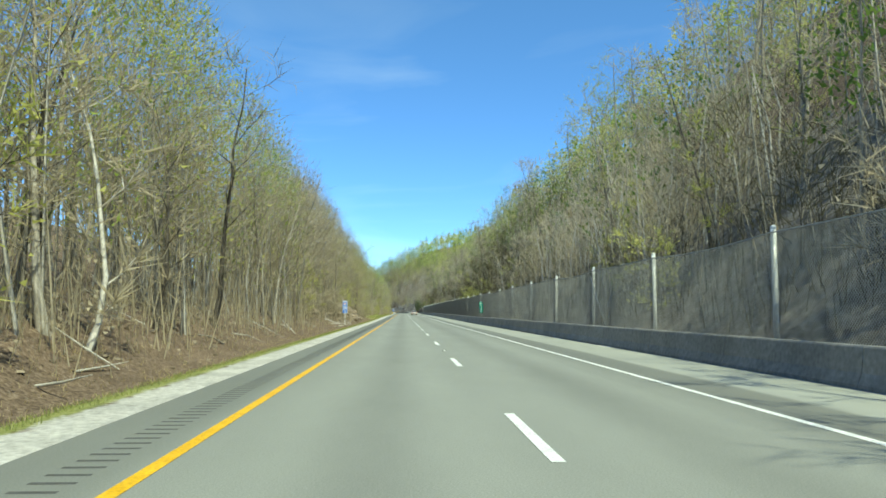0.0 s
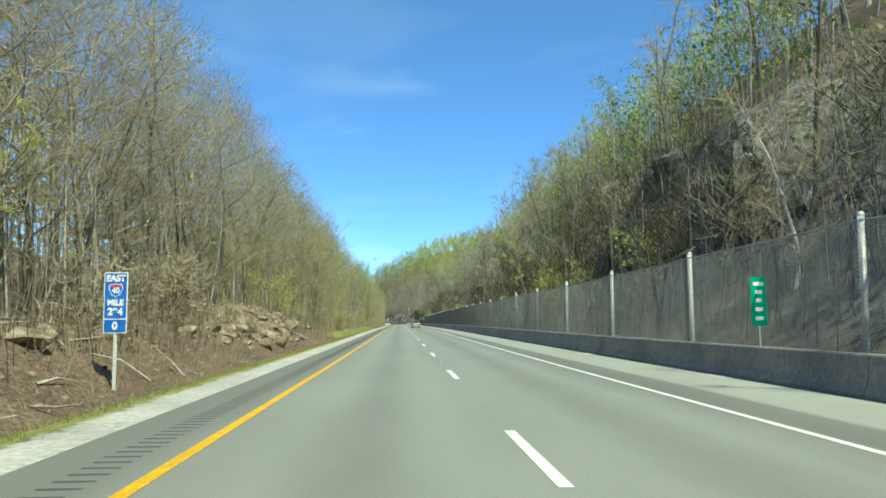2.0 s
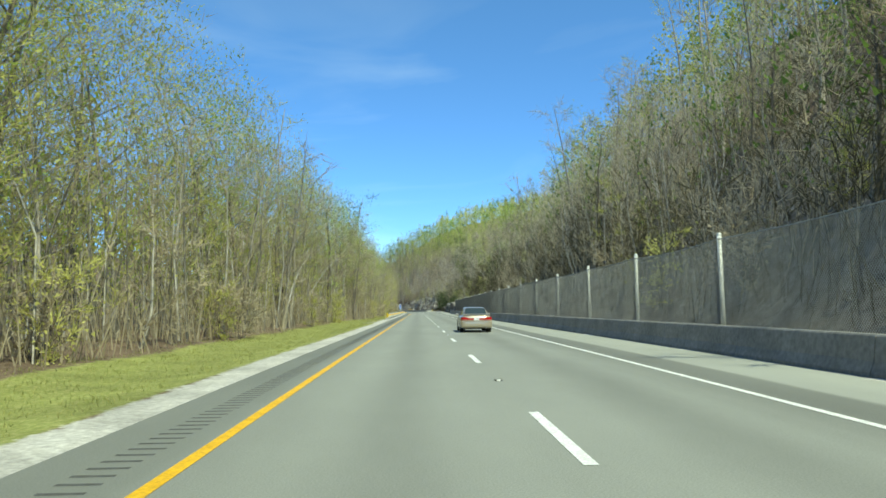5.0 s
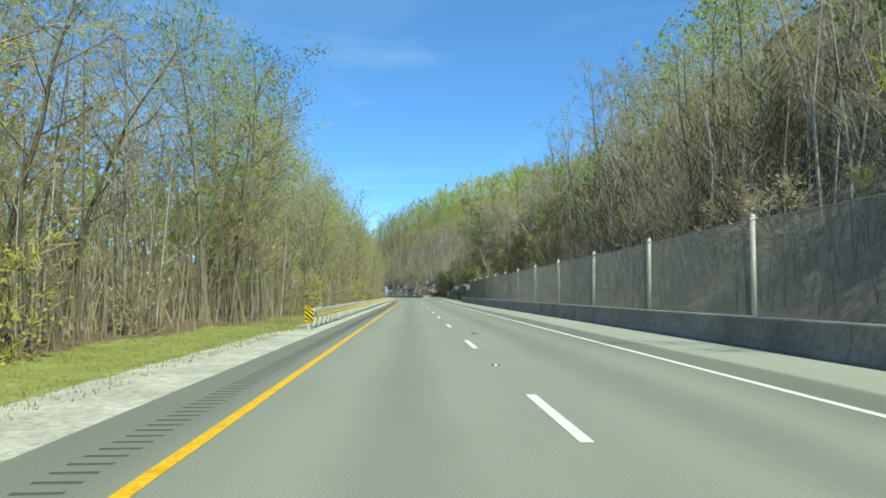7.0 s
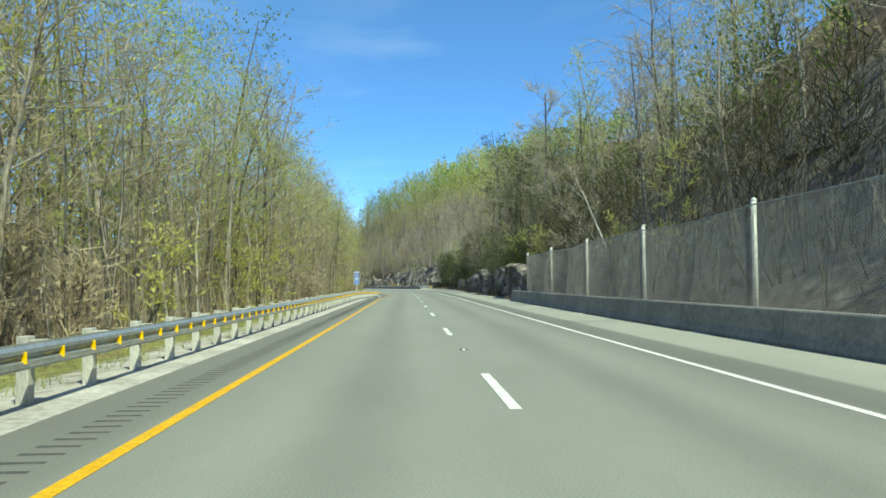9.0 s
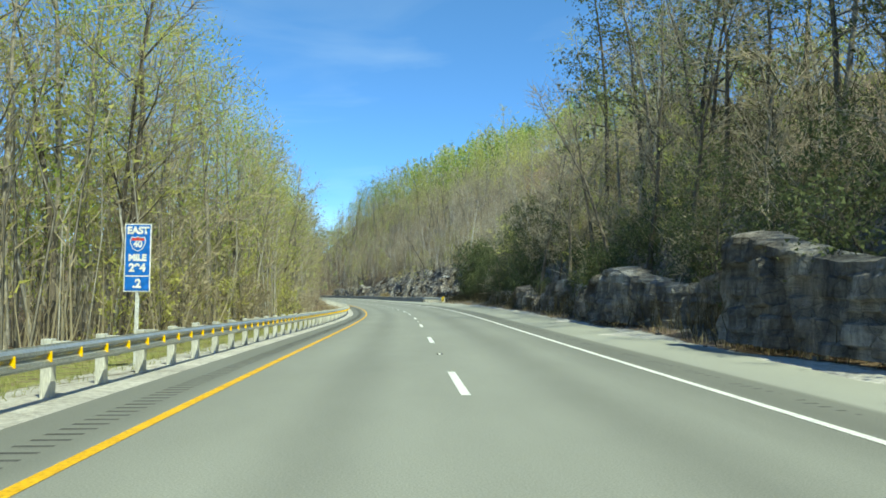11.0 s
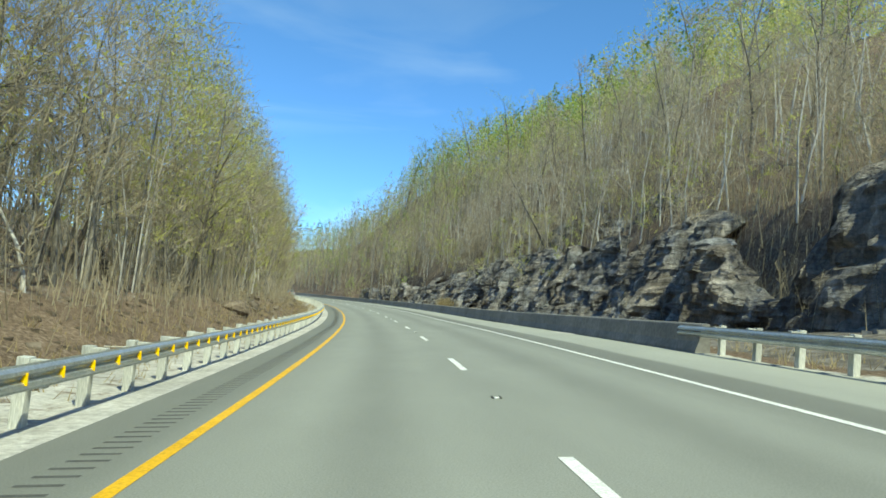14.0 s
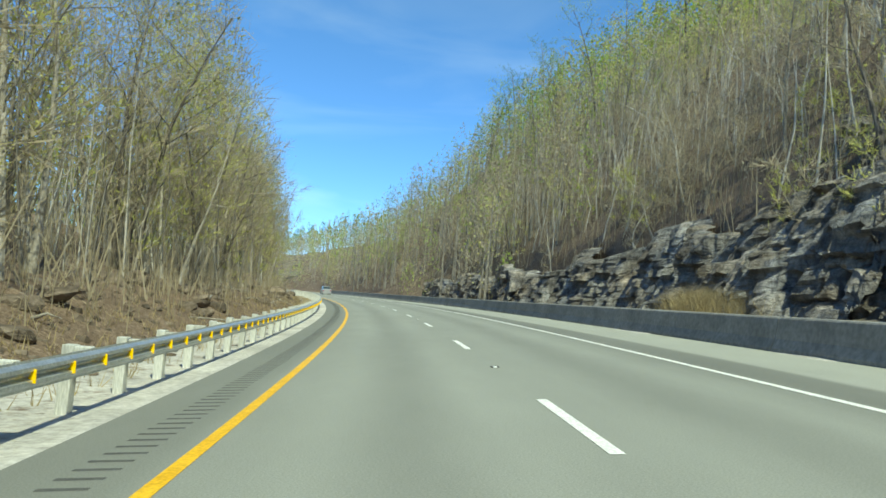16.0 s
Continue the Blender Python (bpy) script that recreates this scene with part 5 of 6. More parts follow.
# ---- undergrowth ----
def tufts(name, n, place, height, mat, label, seed, blades=4):
    r = random.Random(seed)
    V, F = [], []
    for _ in range(n):
        s, d = place(r)
        p = stand(s, d, .02)
        for b in range(blades):
            a = r.uniform(0, 6.283)
            h = height * r.uniform(.5, 1.3)
            o = p + Vector((r.gauss(0, .07), r.gauss(0, .07), 0))
            side = Vector((math.cos(a), math.sin(a), 0)) * .012
            k = len(V)
            V.extend((o - side, o + side, o + Vector((r.gauss(0, .4) * h, r.gauss(0, .4) * h, h))))
            F.append((k, k + 1, k + 2))
    return tagged(mesh_object(name, [tuple(v) for v in V], F, mat), label, "grass", kind="stuff")


tufts("grass", 6500, lambda r: (r.uniform(162, 300), -r.uniform(4.8, 10.3)), .09, "grass_blade", "short green roadside grass verge", 41)
tufts("grass", 3500, lambda r: (r.uniform(0, 162), -r.uniform(4.7, 6.3)), .09, "grass_blade", "thin green grass strip along the gravel", 42)
tufts("grass", 4000, lambda r: (r.uniform(296, 505), -r.uniform(4.9, 8.6)), .15, "grass_blade", "patchy grass behind the guardrail", 43)
tufts("dry_grass", 2500, lambda r: (r.uniform(500, 690), -r.uniform(4.9, 8.5)), .3, "dry_grass", "dry straw-coloured grass behind the guardrail", 44)
tufts("dry_grass", 1500, lambda r: (r.gauss(602, 1.1), r.uniform(11.4, 13.2)), 1.15, "dry_grass", "clump of tan dry grass below the rock cut", 45)
tufts("dry_grass", 1800, lambda r: (r.uniform(390, 640), r.uniform(9.0, 12)), .35, "dry_grass", "dry weeds at the foot of the rock", 46)


def litter(n, seed):
    """Fallen sticks and branches on the banks."""
    r = random.Random(seed)
    for _ in range(n):
        s = r.uniform(5, 155) if r.random() < .68 else r.uniform(505, 650)
        d = -r.uniform(6.8, 12.5)
        L = r.uniform(.6, 3.6)
        a = r.uniform(0, 6.283)
        p = stand(s, d)
        q = stand(s + math.cos(a) * L, d + math.sin(a) * L * .7)
        V, F = [], []
        mid = p.lerp(q, .5) + Vector((0, 0, r.uniform(.05, .3)))
        tube(V, F, [p + Vector((0, 0, .03)), mid, q + Vector((0, 0, r.uniform(.05, .5)))], [r.uniform(.02, .055), .028, .01], 6)
        tagged(mesh_object("fallen_branch", [tuple(v) for v in V], F, r.choice(("bark_grey", "bark_pale")), smooth=True), "weathered fallen branch lying on a leaf-strewn bank", "branch", "fallen branches")


litter(130, 51)


def thicket(n, place, lo, hi, mat, label, seed):
    """A tangle of fine upright stems and side twigs, as one mesh."""
    r = random.Random(seed)
    V, F = [], []
    for _ in range(n):
        s, d = place(r)
        p = stand(s, d, .05)
        h = r.uniform(lo, hi)
        top = p + Vector((r.gauss(0, .16) * h, r.gauss(0, .16) * h, h))
        a = r.uniform(0, 6.283)
        side = Vector((math.cos(a), math.sin(a), 0)) * (.012 + .005 * h)
        k = len(V)
        V.extend((p - side, p + side, top))
        F.append((k, k + 1, k + 2))
        for _ in range(4):
            q = p.lerp(top, r.uniform(.25, .95))
            e = q + Vector((r.gauss(0, .3), r.gauss(0, .3), r.uniform(.1, .6))) * (.35 + .22 * h)
            k = len(V)
            V.extend((q - side * .6, q + side * .6, e))
            F.append((k, k + 1, k + 2))
    return tagged(mesh_object("undergrowth", [tuple(v) for v in V], F, mat), label, "undergrowth", kind="stuff")


def poles(n, place, mat, label, seed, lo=5, hi=11):
    """Many slender trunks standing close, too many to count, as one mesh."""
    r = random.Random(seed)
    V, F = [], []
    for _ in range(n):
        s, d = place(r)
        p = stand(s, d, .1)
        h = r.uniform(lo, hi)
        mid = p + Vector((r.gauss(0, .05) * h, r.gauss(0, .05) * h, h * .5))
        top = mid + Vector((r.gauss(0, .07) * h, r.gauss(0, .07) * h, h * .5))
        w = r.uniform(.035, .09)
        tube(V, F, [p, mid, top], [w, w * .7, .01], 3)
        for _ in range(5):
            q = mid.lerp(top, r.random())
            e = q + Vector((r.gauss(0, .6), r.gauss(0, .6), r.uniform(.2, 1.2)))
            k = len(V)
            V.extend((q + Vector((.012, 0, 0)), q - Vector((0, .012, 0)), e))
            F.append((k, k + 1, k + 2))
    return tagged(mesh_object("thin_trunks", [tuple(v) for v in V], F, mat, smooth=True), label, "undergrowth", kind="stuff")


def twig_mass(n, place, lo, hi, mat, label, seed, per=90, thick=1.0):
    """Interlaced crowns, too many to tell apart: long fine twigs spreading up and out, or small leaves, in one mesh."""
    r = random.Random(seed)
    leaf = mat.startswith(("bud", "leaf"))
    V, F = [], []
    for _ in range(n):
        s, d = place(r)
        p = stand(s, d)
        h = r.uniform(lo, hi)
        wide = h * r.uniform(.16, .26)
        for _ in range(per):
            u = r.random()
            a = r.uniform(0, 6.283)
            rad = wide * (.35 + .65 * math.sin(math.pi * min(1, .2 + .8 * u))) * math.sqrt(r.random())
            c = p + Vector((math.cos(a) * rad, math.sin(a) * rad, h * (.12 + .88 * u)))
            way = Vector((math.cos(a) * .5 + r.gauss(0, .35), math.sin(a) * .5 + r.gauss(0, .35), r.uniform(.3, 1.2))).normalized()
            e = c + way * r.uniform(.6, 1.9) * (.22 if leaf else 1.0)
            side = way.cross(Vector((r.gauss(0, 1), r.gauss(0, 1), r.gauss(0, 1)))).normalized() * r.uniform(.012, .024) * thick * (2.6 if leaf else 1.0)
            k = len(V)
            V.extend((c - side, c + side, e))
            F.append((k, k + 1, k + 2))
    return tagged(mesh_object("twig_mass", [tuple(v) for v in V], F, mat), label, "undergrowth", kind="stuff")


def canopy(n, place, mats, label, seed, per=340, low=.16, long=1.5, width=.03, lift=.9):
    """Dense interlaced crowns: n crowns at place(generator, n) = (along, across, top over the ground), each a brush of fine twigs that turn from the first material to the others towards the top."""
    g = np.random.default_rng(seed)
    s, d, top = place(g, n)
    top = np.clip(top, 3.0, 19.0)
    base = road_points(s, d, ground_height(s, d))
    wide = np.clip(top * .21, 1.3, 3.3) * g.uniform(.8, 1.2, n)
    k = np.repeat(np.arange(n), per)
    m = len(k)
    u = low + (1 - low) * g.random(m) ** .85
    a = g.uniform(0, 2 * np.pi, m)
    v = (u - low) / (1 - low)
    rad = wide[k] * (.25 + .75 * np.sin(np.pi * np.clip(.22 + .76 * v, 0, 1))) * np.sqrt(g.random(m))
    out = np.stack([np.cos(a), np.sin(a), np.zeros(m)], -1)
    c = base[k] + out * rad[:, None]
    c[:, 2] += top[k] * u
    way = out * .55 + g.normal(0, .38, (m, 3))
    way[:, 2] += lift * g.uniform(.2, 1.2, m)
    way /= np.linalg.norm(way, axis=1)[:, None]
    kind_of = np.where(g.random(m) < .32 + .58 * v, g.integers(1, len(mats), n)[k], 0)
    leaf = np.array([not q.startswith(("twig", "brush")) for q in mats])[kind_of]
    e = c + way * (long * g.uniform(.45, 1.25, m) * np.where(leaf, .17, 1.0))[:, None]
    side = np.cross(way, g.normal(0, 1, (m, 3)))
    side *= (width * .5 * g.uniform(.6, 1.4, m) * np.where(leaf, 3.2, 1.0) / np.linalg.norm(side, axis=1))[:, None]
    V = np.stack([c - side, c + side, e], 1).reshape(-1, 3)
    ob = mesh_object("crowns", V, np.arange(3 * m).reshape(-1, 3), mats)
    ob.data.polygons.foreach_set("material_index", kind_of.astype(np.int32))
    return tagged(ob, label, "undergrowth", kind="stuff")


def left_crowns(s0, s1, lo, hi, rise, least=.72):
    """Places along the wood left of the road whose tops rise away from the road in one even slope."""
    def place(g, n):
        s = g.uniform(s0, s1, n)
        far = np.interp(s, EDGE_S, EDGE_D) + lo + (hi - lo) * g.random(n)
        return s, -far, (1.4 + rise * far) * g.uniform(least, 1.03, n) - ground_height(s, -far)
    return place


def right_crowns(s0, s1, d0, d1, h0, h1):
    def place(g, n):
        return g.uniform(s0, s1, n), d0 + (d1 - d0) * g.random(n), g.uniform(h0, h1, n)
    return place


EDGE = lambda lo, hi: (lambda s0, s1: (lambda r: (lambda s: (s, -(wood_edge(s) + r.uniform(lo, hi))))(r.uniform(s0, s1))))
thicket(10500, EDGE(-.8, 6)(-4, 760), .8, 4.2, "twig_haze", "brown tangle of leafless undergrowth along the wood's edge", 61)
thicket(2600, EDGE(-.4, 5)(150, 500), .8, 3.2, "twig_haze", "pale leafless undergrowth along the wood's edge", 62)
# dark colour stands in for the shade on the slope behind the fence
thicket(7500, lambda r: (r.uniform(4, 392), r.triangular(10.8, 20, 11.5)), .6, 2.6, "brush_dark", "leafless brush on the slope, coloured dark for its shade", 63)
thicket(4000, lambda r: (r.uniform(4, 392), r.triangular(12, 24, 14)), .6, 3.2, "twig_haze", "pale leafless brush on the shaded slope", 67)
# shade under the evergreens is carried by this brush's dark colour
thicket(4500, lambda r: (r.uniform(462, 510), r.triangular(9.6, 16, 11)), .3, 1.2, "brush_dark", "tangled brush below the evergreens, its colour darkened as shade", 68)
thicket(3000, lambda r: (r.uniform(390, 500), r.uniform(12.5, 20)), .5, 2.0, "needle", "dark green brush above the rock ledge", 64)
thicket(7000, lambda r: (lambda s: (s, r.triangular(16.0 if s < 640 else 11, 32, 18)))(r.uniform(500, 790)), .8, 4.0, "twig_haze", "leafless brown brush above the rock cut", 65)
thicket(2200, lambda r: (r.uniform(495, 760), -r.triangular(6.8, 10.5, 9.5)), .4, 1.8, "twig_haze", "low leafless brush on the bank behind the guardrail", 66)
poles(1300, EDGE(0, 9)(-4, 700), "bark_grey", "crowd of slender grey trunks in the roadside wood", 71)
poles(620, EDGE(0, 7)(-4, 700), "bark_pale", "crowd of slender pale trunks in the roadside wood", 72)
poles(420, lambda r: (r.uniform(4, 400), r.uniform(13, 30)), "bark_grey", "crowd of slender trunks on the wooded slope", 73)
# pale bark puts the sunlight on these trunks into their colour
poles(480, lambda r: (r.uniform(495, 700), r.uniform(17, 36)), "bark_pale", "crowd of slender trunks above the rock cut, coloured pale as sunlit", 74, 4, 9)

twig_mass(450, EDGE(.6, 9)(4, 720), 5, 12, "twig_haze", "interlaced tan leafless crowns of the roadside wood", 81, 95, .9)
twig_mass(420, EDGE(1.5, 10)(190, 520), 6, 13, "bud_olive", "interlaced budding olive crowns of the roadside wood", 82, 95, .9)
twig_mass(200, EDGE(2.5, 11)(190, 500), 8, 14, "leaf_young", "fresh yellow-green crowns in the roadside wood", 89, 90, .8)
twig_mass(230, lambda r: (r.uniform(500, 720), r.uniform(17, 36)), 4, 9, "twig_haze", "interlaced tan leafless crowns above the rock cut", 83)
# lower crowns take the dark brush colour as the slope's shade
twig_mass(300, lambda r: (r.uniform(84, 400), r.uniform(12.5, 17)), 3, 8, "brush_dark", "interlaced crowns on the slope, their colour darkened as shade", 84)
twig_mass(260, lambda r: (r.uniform(4, 400), r.uniform(15, 30)), 5, 10, "leaf_green", "green leafing crowns on the shaded slope", 85, 90, 2.2)
twig_mass(340, lambda r: (r.uniform(4, 410), r.uniform(22, 48)), 5, 11, "bud_olive", "budding crowns high on the wooded slope", 86, 80, 2.2)
twig_mass(300, lambda r: (r.uniform(400, 520), r.uniform(22, 50)), 5, 11, "twig_haze", "tan leafless crowns on the far hillside", 87, 75, 2.4)
twig_mass(420, lambda r: (r.uniform(560, 720), r.uniform(34, 78)), 6, 12, "bud_olive", "budding crowns on the far hillside", 88, 75, 2.6)
canopy(150, left_crowns(4, 72, 1.0, 7, 1.5), ("twig_haze", "bud_olive", "leaf_young", "bud_olive", "leaf_young"), "dense tan and olive crowns of the roadside wood", 201)
canopy(225, left_crowns(72, 188, .2, 6.5, 1.5), ("twig_haze", "twig_haze", "twig_haze", "twig_haze", "bud_olive"), "dense brown leafless crowns above the dirt bank", 208)
canopy(190, left_crowns(188, 300, 1.5, 8, 1.6), ("twig_haze", "bud_olive", "leaf_young", "bud_olive"), "dense olive and green crowns of the roadside wood", 202)
canopy(350, left_crowns(300, 500, 1.0, 8, 1.55), ("twig_haze", "bud_olive", "leaf_young", "leaf_young"), "dense tan and green crowns of the roadside wood", 203)
canopy(410, left_crowns(500, 720, .5, 7, 1.5), ("twig_haze", "bud_olive", "bud_olive", "twig_haze"), "dense tan crowns of the roadside wood above the bank", 204)
# shadow between the trunks, put in as dark-coloured undergrowth
canopy(230, left_crowns(6, 720, 3, 9, .75), ("brush_dark", "twig_haze", "brush_dark"), "leafless undergrowth deep in the roadside wood, coloured dark as shade", 212, 150, .02)
# a share of dark twigs paints shade among the crowns over the ledge
canopy(90, right_crowns(396, 476, 12.2, 20, 3, 7), ("twig_haze", "needle", "brush_dark"), "interlaced crowns over the ledge, partly coloured dark for shade", 214, 240, .03)
# shade painted into the crowns: dark twigs low down, some pale ones higher
canopy(130, right_crowns(4, 400, 13, 18, 3, 7), ("brush_dark", "twig_haze", "brush_dark"), "leafless crowns on the slope with shade in their colour", 205, 200)
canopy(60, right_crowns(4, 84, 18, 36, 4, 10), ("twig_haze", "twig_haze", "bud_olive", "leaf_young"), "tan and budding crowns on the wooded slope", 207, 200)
# steepest stretch: its deep shade is given by dark crown colours
canopy(130, right_crowns(84, 225, 16, 34, 4, 9), ("brush_dark", "brush_dark", "leaf_green", "brush_dark"), "crowns on the steep slope, coloured dark as if shaded", 209, 200)
canopy(140, right_crowns(225, 400, 18, 36, 4, 10), ("twig_haze", "twig_haze", "bud_olive", "leaf_young"), "tan and budding crowns on the wooded slope", 210, 200)
canopy(210, right_crowns(640, 880, 10.5, 46, 5, 11), ("twig_haze", "bud_olive", "twig_haze", "leaf_young"), "budding crowns and brush on the slope beyond the rock cut", 211, 200, .04, 1.8, .06)
canopy(120, right_crowns(560, 720, 38, 66, 6, 12), ("twig_haze", "bud_olive", "leaf_young", "twig_haze"), "budding crowns along the top of the hillside", 213, 160, .08, 1.6, .045)
canopy(64, right_crowns(496, 572, 24, 46, 4, 9), ("twig_haze", "twig_haze", "bud_olive"), "tan and budding crowns on the hilltop above the rock cut", 215, 170, .05)
canopy(230, right_crowns(500, 720, 17, 42, 3, 8), ("twig_haze", "twig_haze", "twig_haze", "bud_olive"), "tan leafless crowns above the rock cut", 206, 200, .15)
thicket(3600, lambda r: (r.uniform(2, 158), -r.triangular(7.0, 12, 10)), .3, 1.5, "twig_haze", "low dead brush on the littered bank", 90)
thicket(1500, lambda r: (r.uniform(60, 158), -r.triangular(7.4, 12, 10)), .3, 1.3, "brush_dark", "dark dead brush among the stones", 91)
twig_mass(110, lambda r: (r.uniform(34, 82), r.uniform(12.5, 21)), 3, 8, "twig_haze", "sunlit tan brush and crowns above the fence", 92)
twig_mass(130, lambda r: (r.uniform(222, 312), r.uniform(13, 24)), 4, 9, "twig_haze", "sunlit tan brush and crowns above the fence", 93)
poles(120, lambda r: (r.uniform(34, 82), r.uniform(12.5, 20)), "bark_pale", "slender pale trunks on the slope above the fence", 94, 4, 8)
poles(150, lambda r: (r.uniform(222, 312), r.uniform(13, 22)), "bark_pale", "slender pale trunks on the slope above the fence", 95, 4, 9)
thicket(2200, lambda r: (r.uniform(503, 548), r.triangular(13.5, 21, 16)), .5, 2.4, "twig_haze", "brown brush between the rock pillars", 98)
tufts("dry_grass", 3000, lambda r: (r.uniform(0, 160), -r.uniform(5.6, 8.4)), .14, "dry_grass", "thin dry grass at the foot of the bank", 47, 3)


def rubble(n, place, lo, hi, mat, label, seed):
    """Small broken stones strewn over the ground, too many to count, as one mesh."""
    r = random.Random(seed)
    V, F = [], []
    for _ in range(n):
        s, d = place(r)
        p = stand(s, d, 0)
        size = lo + (hi - lo) * r.random() ** 2.5
        turn = Matrix.Rotation(r.uniform(0, 6.283), 3, "Z") @ Matrix.Rotation(r.gauss(0, .35), 3, "X")
        k = len(V)
        for z, w in ((-.3, 1.0), (.22, r.uniform(.6, .95))):
            for x, y in ((-1, -1), (1, -1), (1, 1), (-1, 1)):
                V.append(p + turn @ Vector((x * w * r.uniform(.6, 1.1), y * w * r.uniform(.45, .9), z * r.uniform(.7, 1.4) * 1.6)) * size * .5)
        F.extend((k + a, k + b, k + c, k + e) for a, b, c, e in ((4, 5, 6, 7), (0, 1, 5, 4), (1, 2, 6, 5), (2, 3, 7, 6), (3, 0, 4, 7)))
    return tagged(mesh_object("rubble", [tuple(v) for v in V], F, mat), label, "stones", kind="stuff")


rubble(2600, lambda r: (r.uniform(0, 158), -r.triangular(6.6, 12.5, 9)), .06, .34, "boulder", "small stones and clods strewn over the dirt bank", 101)
rubble(2600, lambda r: (r.uniform(500, 690), -r.triangular(5.4, 11.5, 8)), .06, .40, "bank_stone", "flat brown stones strewn over the bank behind the guardrail", 102)
rubble(1100, lambda r: (r.uniform(505, 650), r.uniform(9.4, 14)), .06, .36, "rock_plain", "broken stone below the rock cut", 103)
rubble(700, lambda r: (r.uniform(386, 505), r.uniform(8.8, 11)), .04, .22, "rock_plain", "broken stone along the foot of the ledge", 104)
# dark-coloured brush gives the ledge the shade of the trees above
thicket(3600, lambda r: (r.uniform(390, 472), r.triangular(9.0, 12.5, 10)), .3, 1.6, "brush_dark", "brush over the ledge, coloured dark like the shade there", 96)
twig_mass(480, lambda r: (r.uniform(-10, 720), -r.uniform(20, 34)), 3, 8, "bud_olive", "deep tangle of undergrowth behind the roadside trees", 97, 60, 2.8)


# ---- vehicles ----
def loft(sections, mat, name, parent, label="", smooth=True, caps=True):
    """A skin through closed cross-sections, all with the same number of points."""
    n = len(sections[0])
    V = [p for sec in sections for p in sec]
    F = []
    for i in range(len(sections) - 1):
        for a in range(n):
            b = (a + 1) % n
            F.append((i * n + a, i * n + b, (i + 1) * n + b, (i + 1) * n + a))
    if caps:
        F += [list(range(n))[::-1], [(len(sections) - 1) * n + a for a in range(n)]]
    ob = mesh_object(name, V, F, mat, parent, smooth, label)
    if smooth:
        ob.data.set_sharp_from_angle(angle=radians(38))
    return ob


def wheel(parent, x, y, r=0.31, w=0.2):
    root = new("wheel")
    root.parent = parent
    root.matrix_local = Matrix.Translation((x, y, r))
    side = 1 if x > 0 else -1
    bm = bmesh.new()
    prof = [(0.205, -w / 2), (0.285, -w / 2), (r - 0.008, -w / 2 + 0.03), (r, -w / 4), (r, w / 4), (r - 0.008, w / 2 - 0.03), (0.285, w / 2), (0.205, w / 2)]
    rings = []
    for a in range(28):
        c = 2 * math.pi * a / 28
        rings.append([bm.verts.new((x_, q * math.cos(c), q * math.sin(c))) for q, x_ in prof])
    for a in range(28):
        for k in range(len(prof) - 1):
            bm.faces.new((rings[a][k], rings[a][k + 1], rings[(a + 1) % 28][k + 1], rings[(a + 1) % 28][k]))
    bmesh.ops.recalc_face_normals(bm, faces=bm.faces)
    part("tyre", bm, "tyre", root, smooth=True)
    bm = bmesh.new()
    rod(bm, (side * (w / 2 - 0.03) - 0.012, 0, 0), (side * (w / 2 - 0.03) + 0.016, 0, 0), 0.206, sides=28)
    rod(bm, (side * (w / 2 - 0.03), 0, 0), (side * (w / 2 + 0.005), 0, 0), 0.06, sides=14)
    for a in range(10):
        c = 2 * math.pi * a / 10
        rod(bm, (side * (w / 2 - 0.005), 0.05 * math.cos(c), 0.05 * math.sin(c)), (side * (w / 2 - 0.012), 0.195 * math.cos(c), 0.195 * math.sin(c)), 0.018, 0.022, sides=5)
    part("rim", bm, "alloy", root)
    return root


def body_section(y, hw, z0, zs, zt, tuck=0.06, crown=0.03):
    """A closed half-round section of the lower body at y: half width, sill height, shoulder height, top height."""
    right = [(hw * 0.80, z0), (hw * 0.94, z0 + 0.03), (hw * 0.99, z0 + 0.14), (hw, (z0 + zs) / 2), (hw * 0.985, zs - 0.05), (hw - tuck, zs), (hw * 0.80, zt - 0.015), (hw * 0.45, zt + crown * 0.6)]
    return [(x, y, z) for x, z in right] + [(0, y, zt + crown)] + [(-x, y, z) for x, z in right[::-1]]


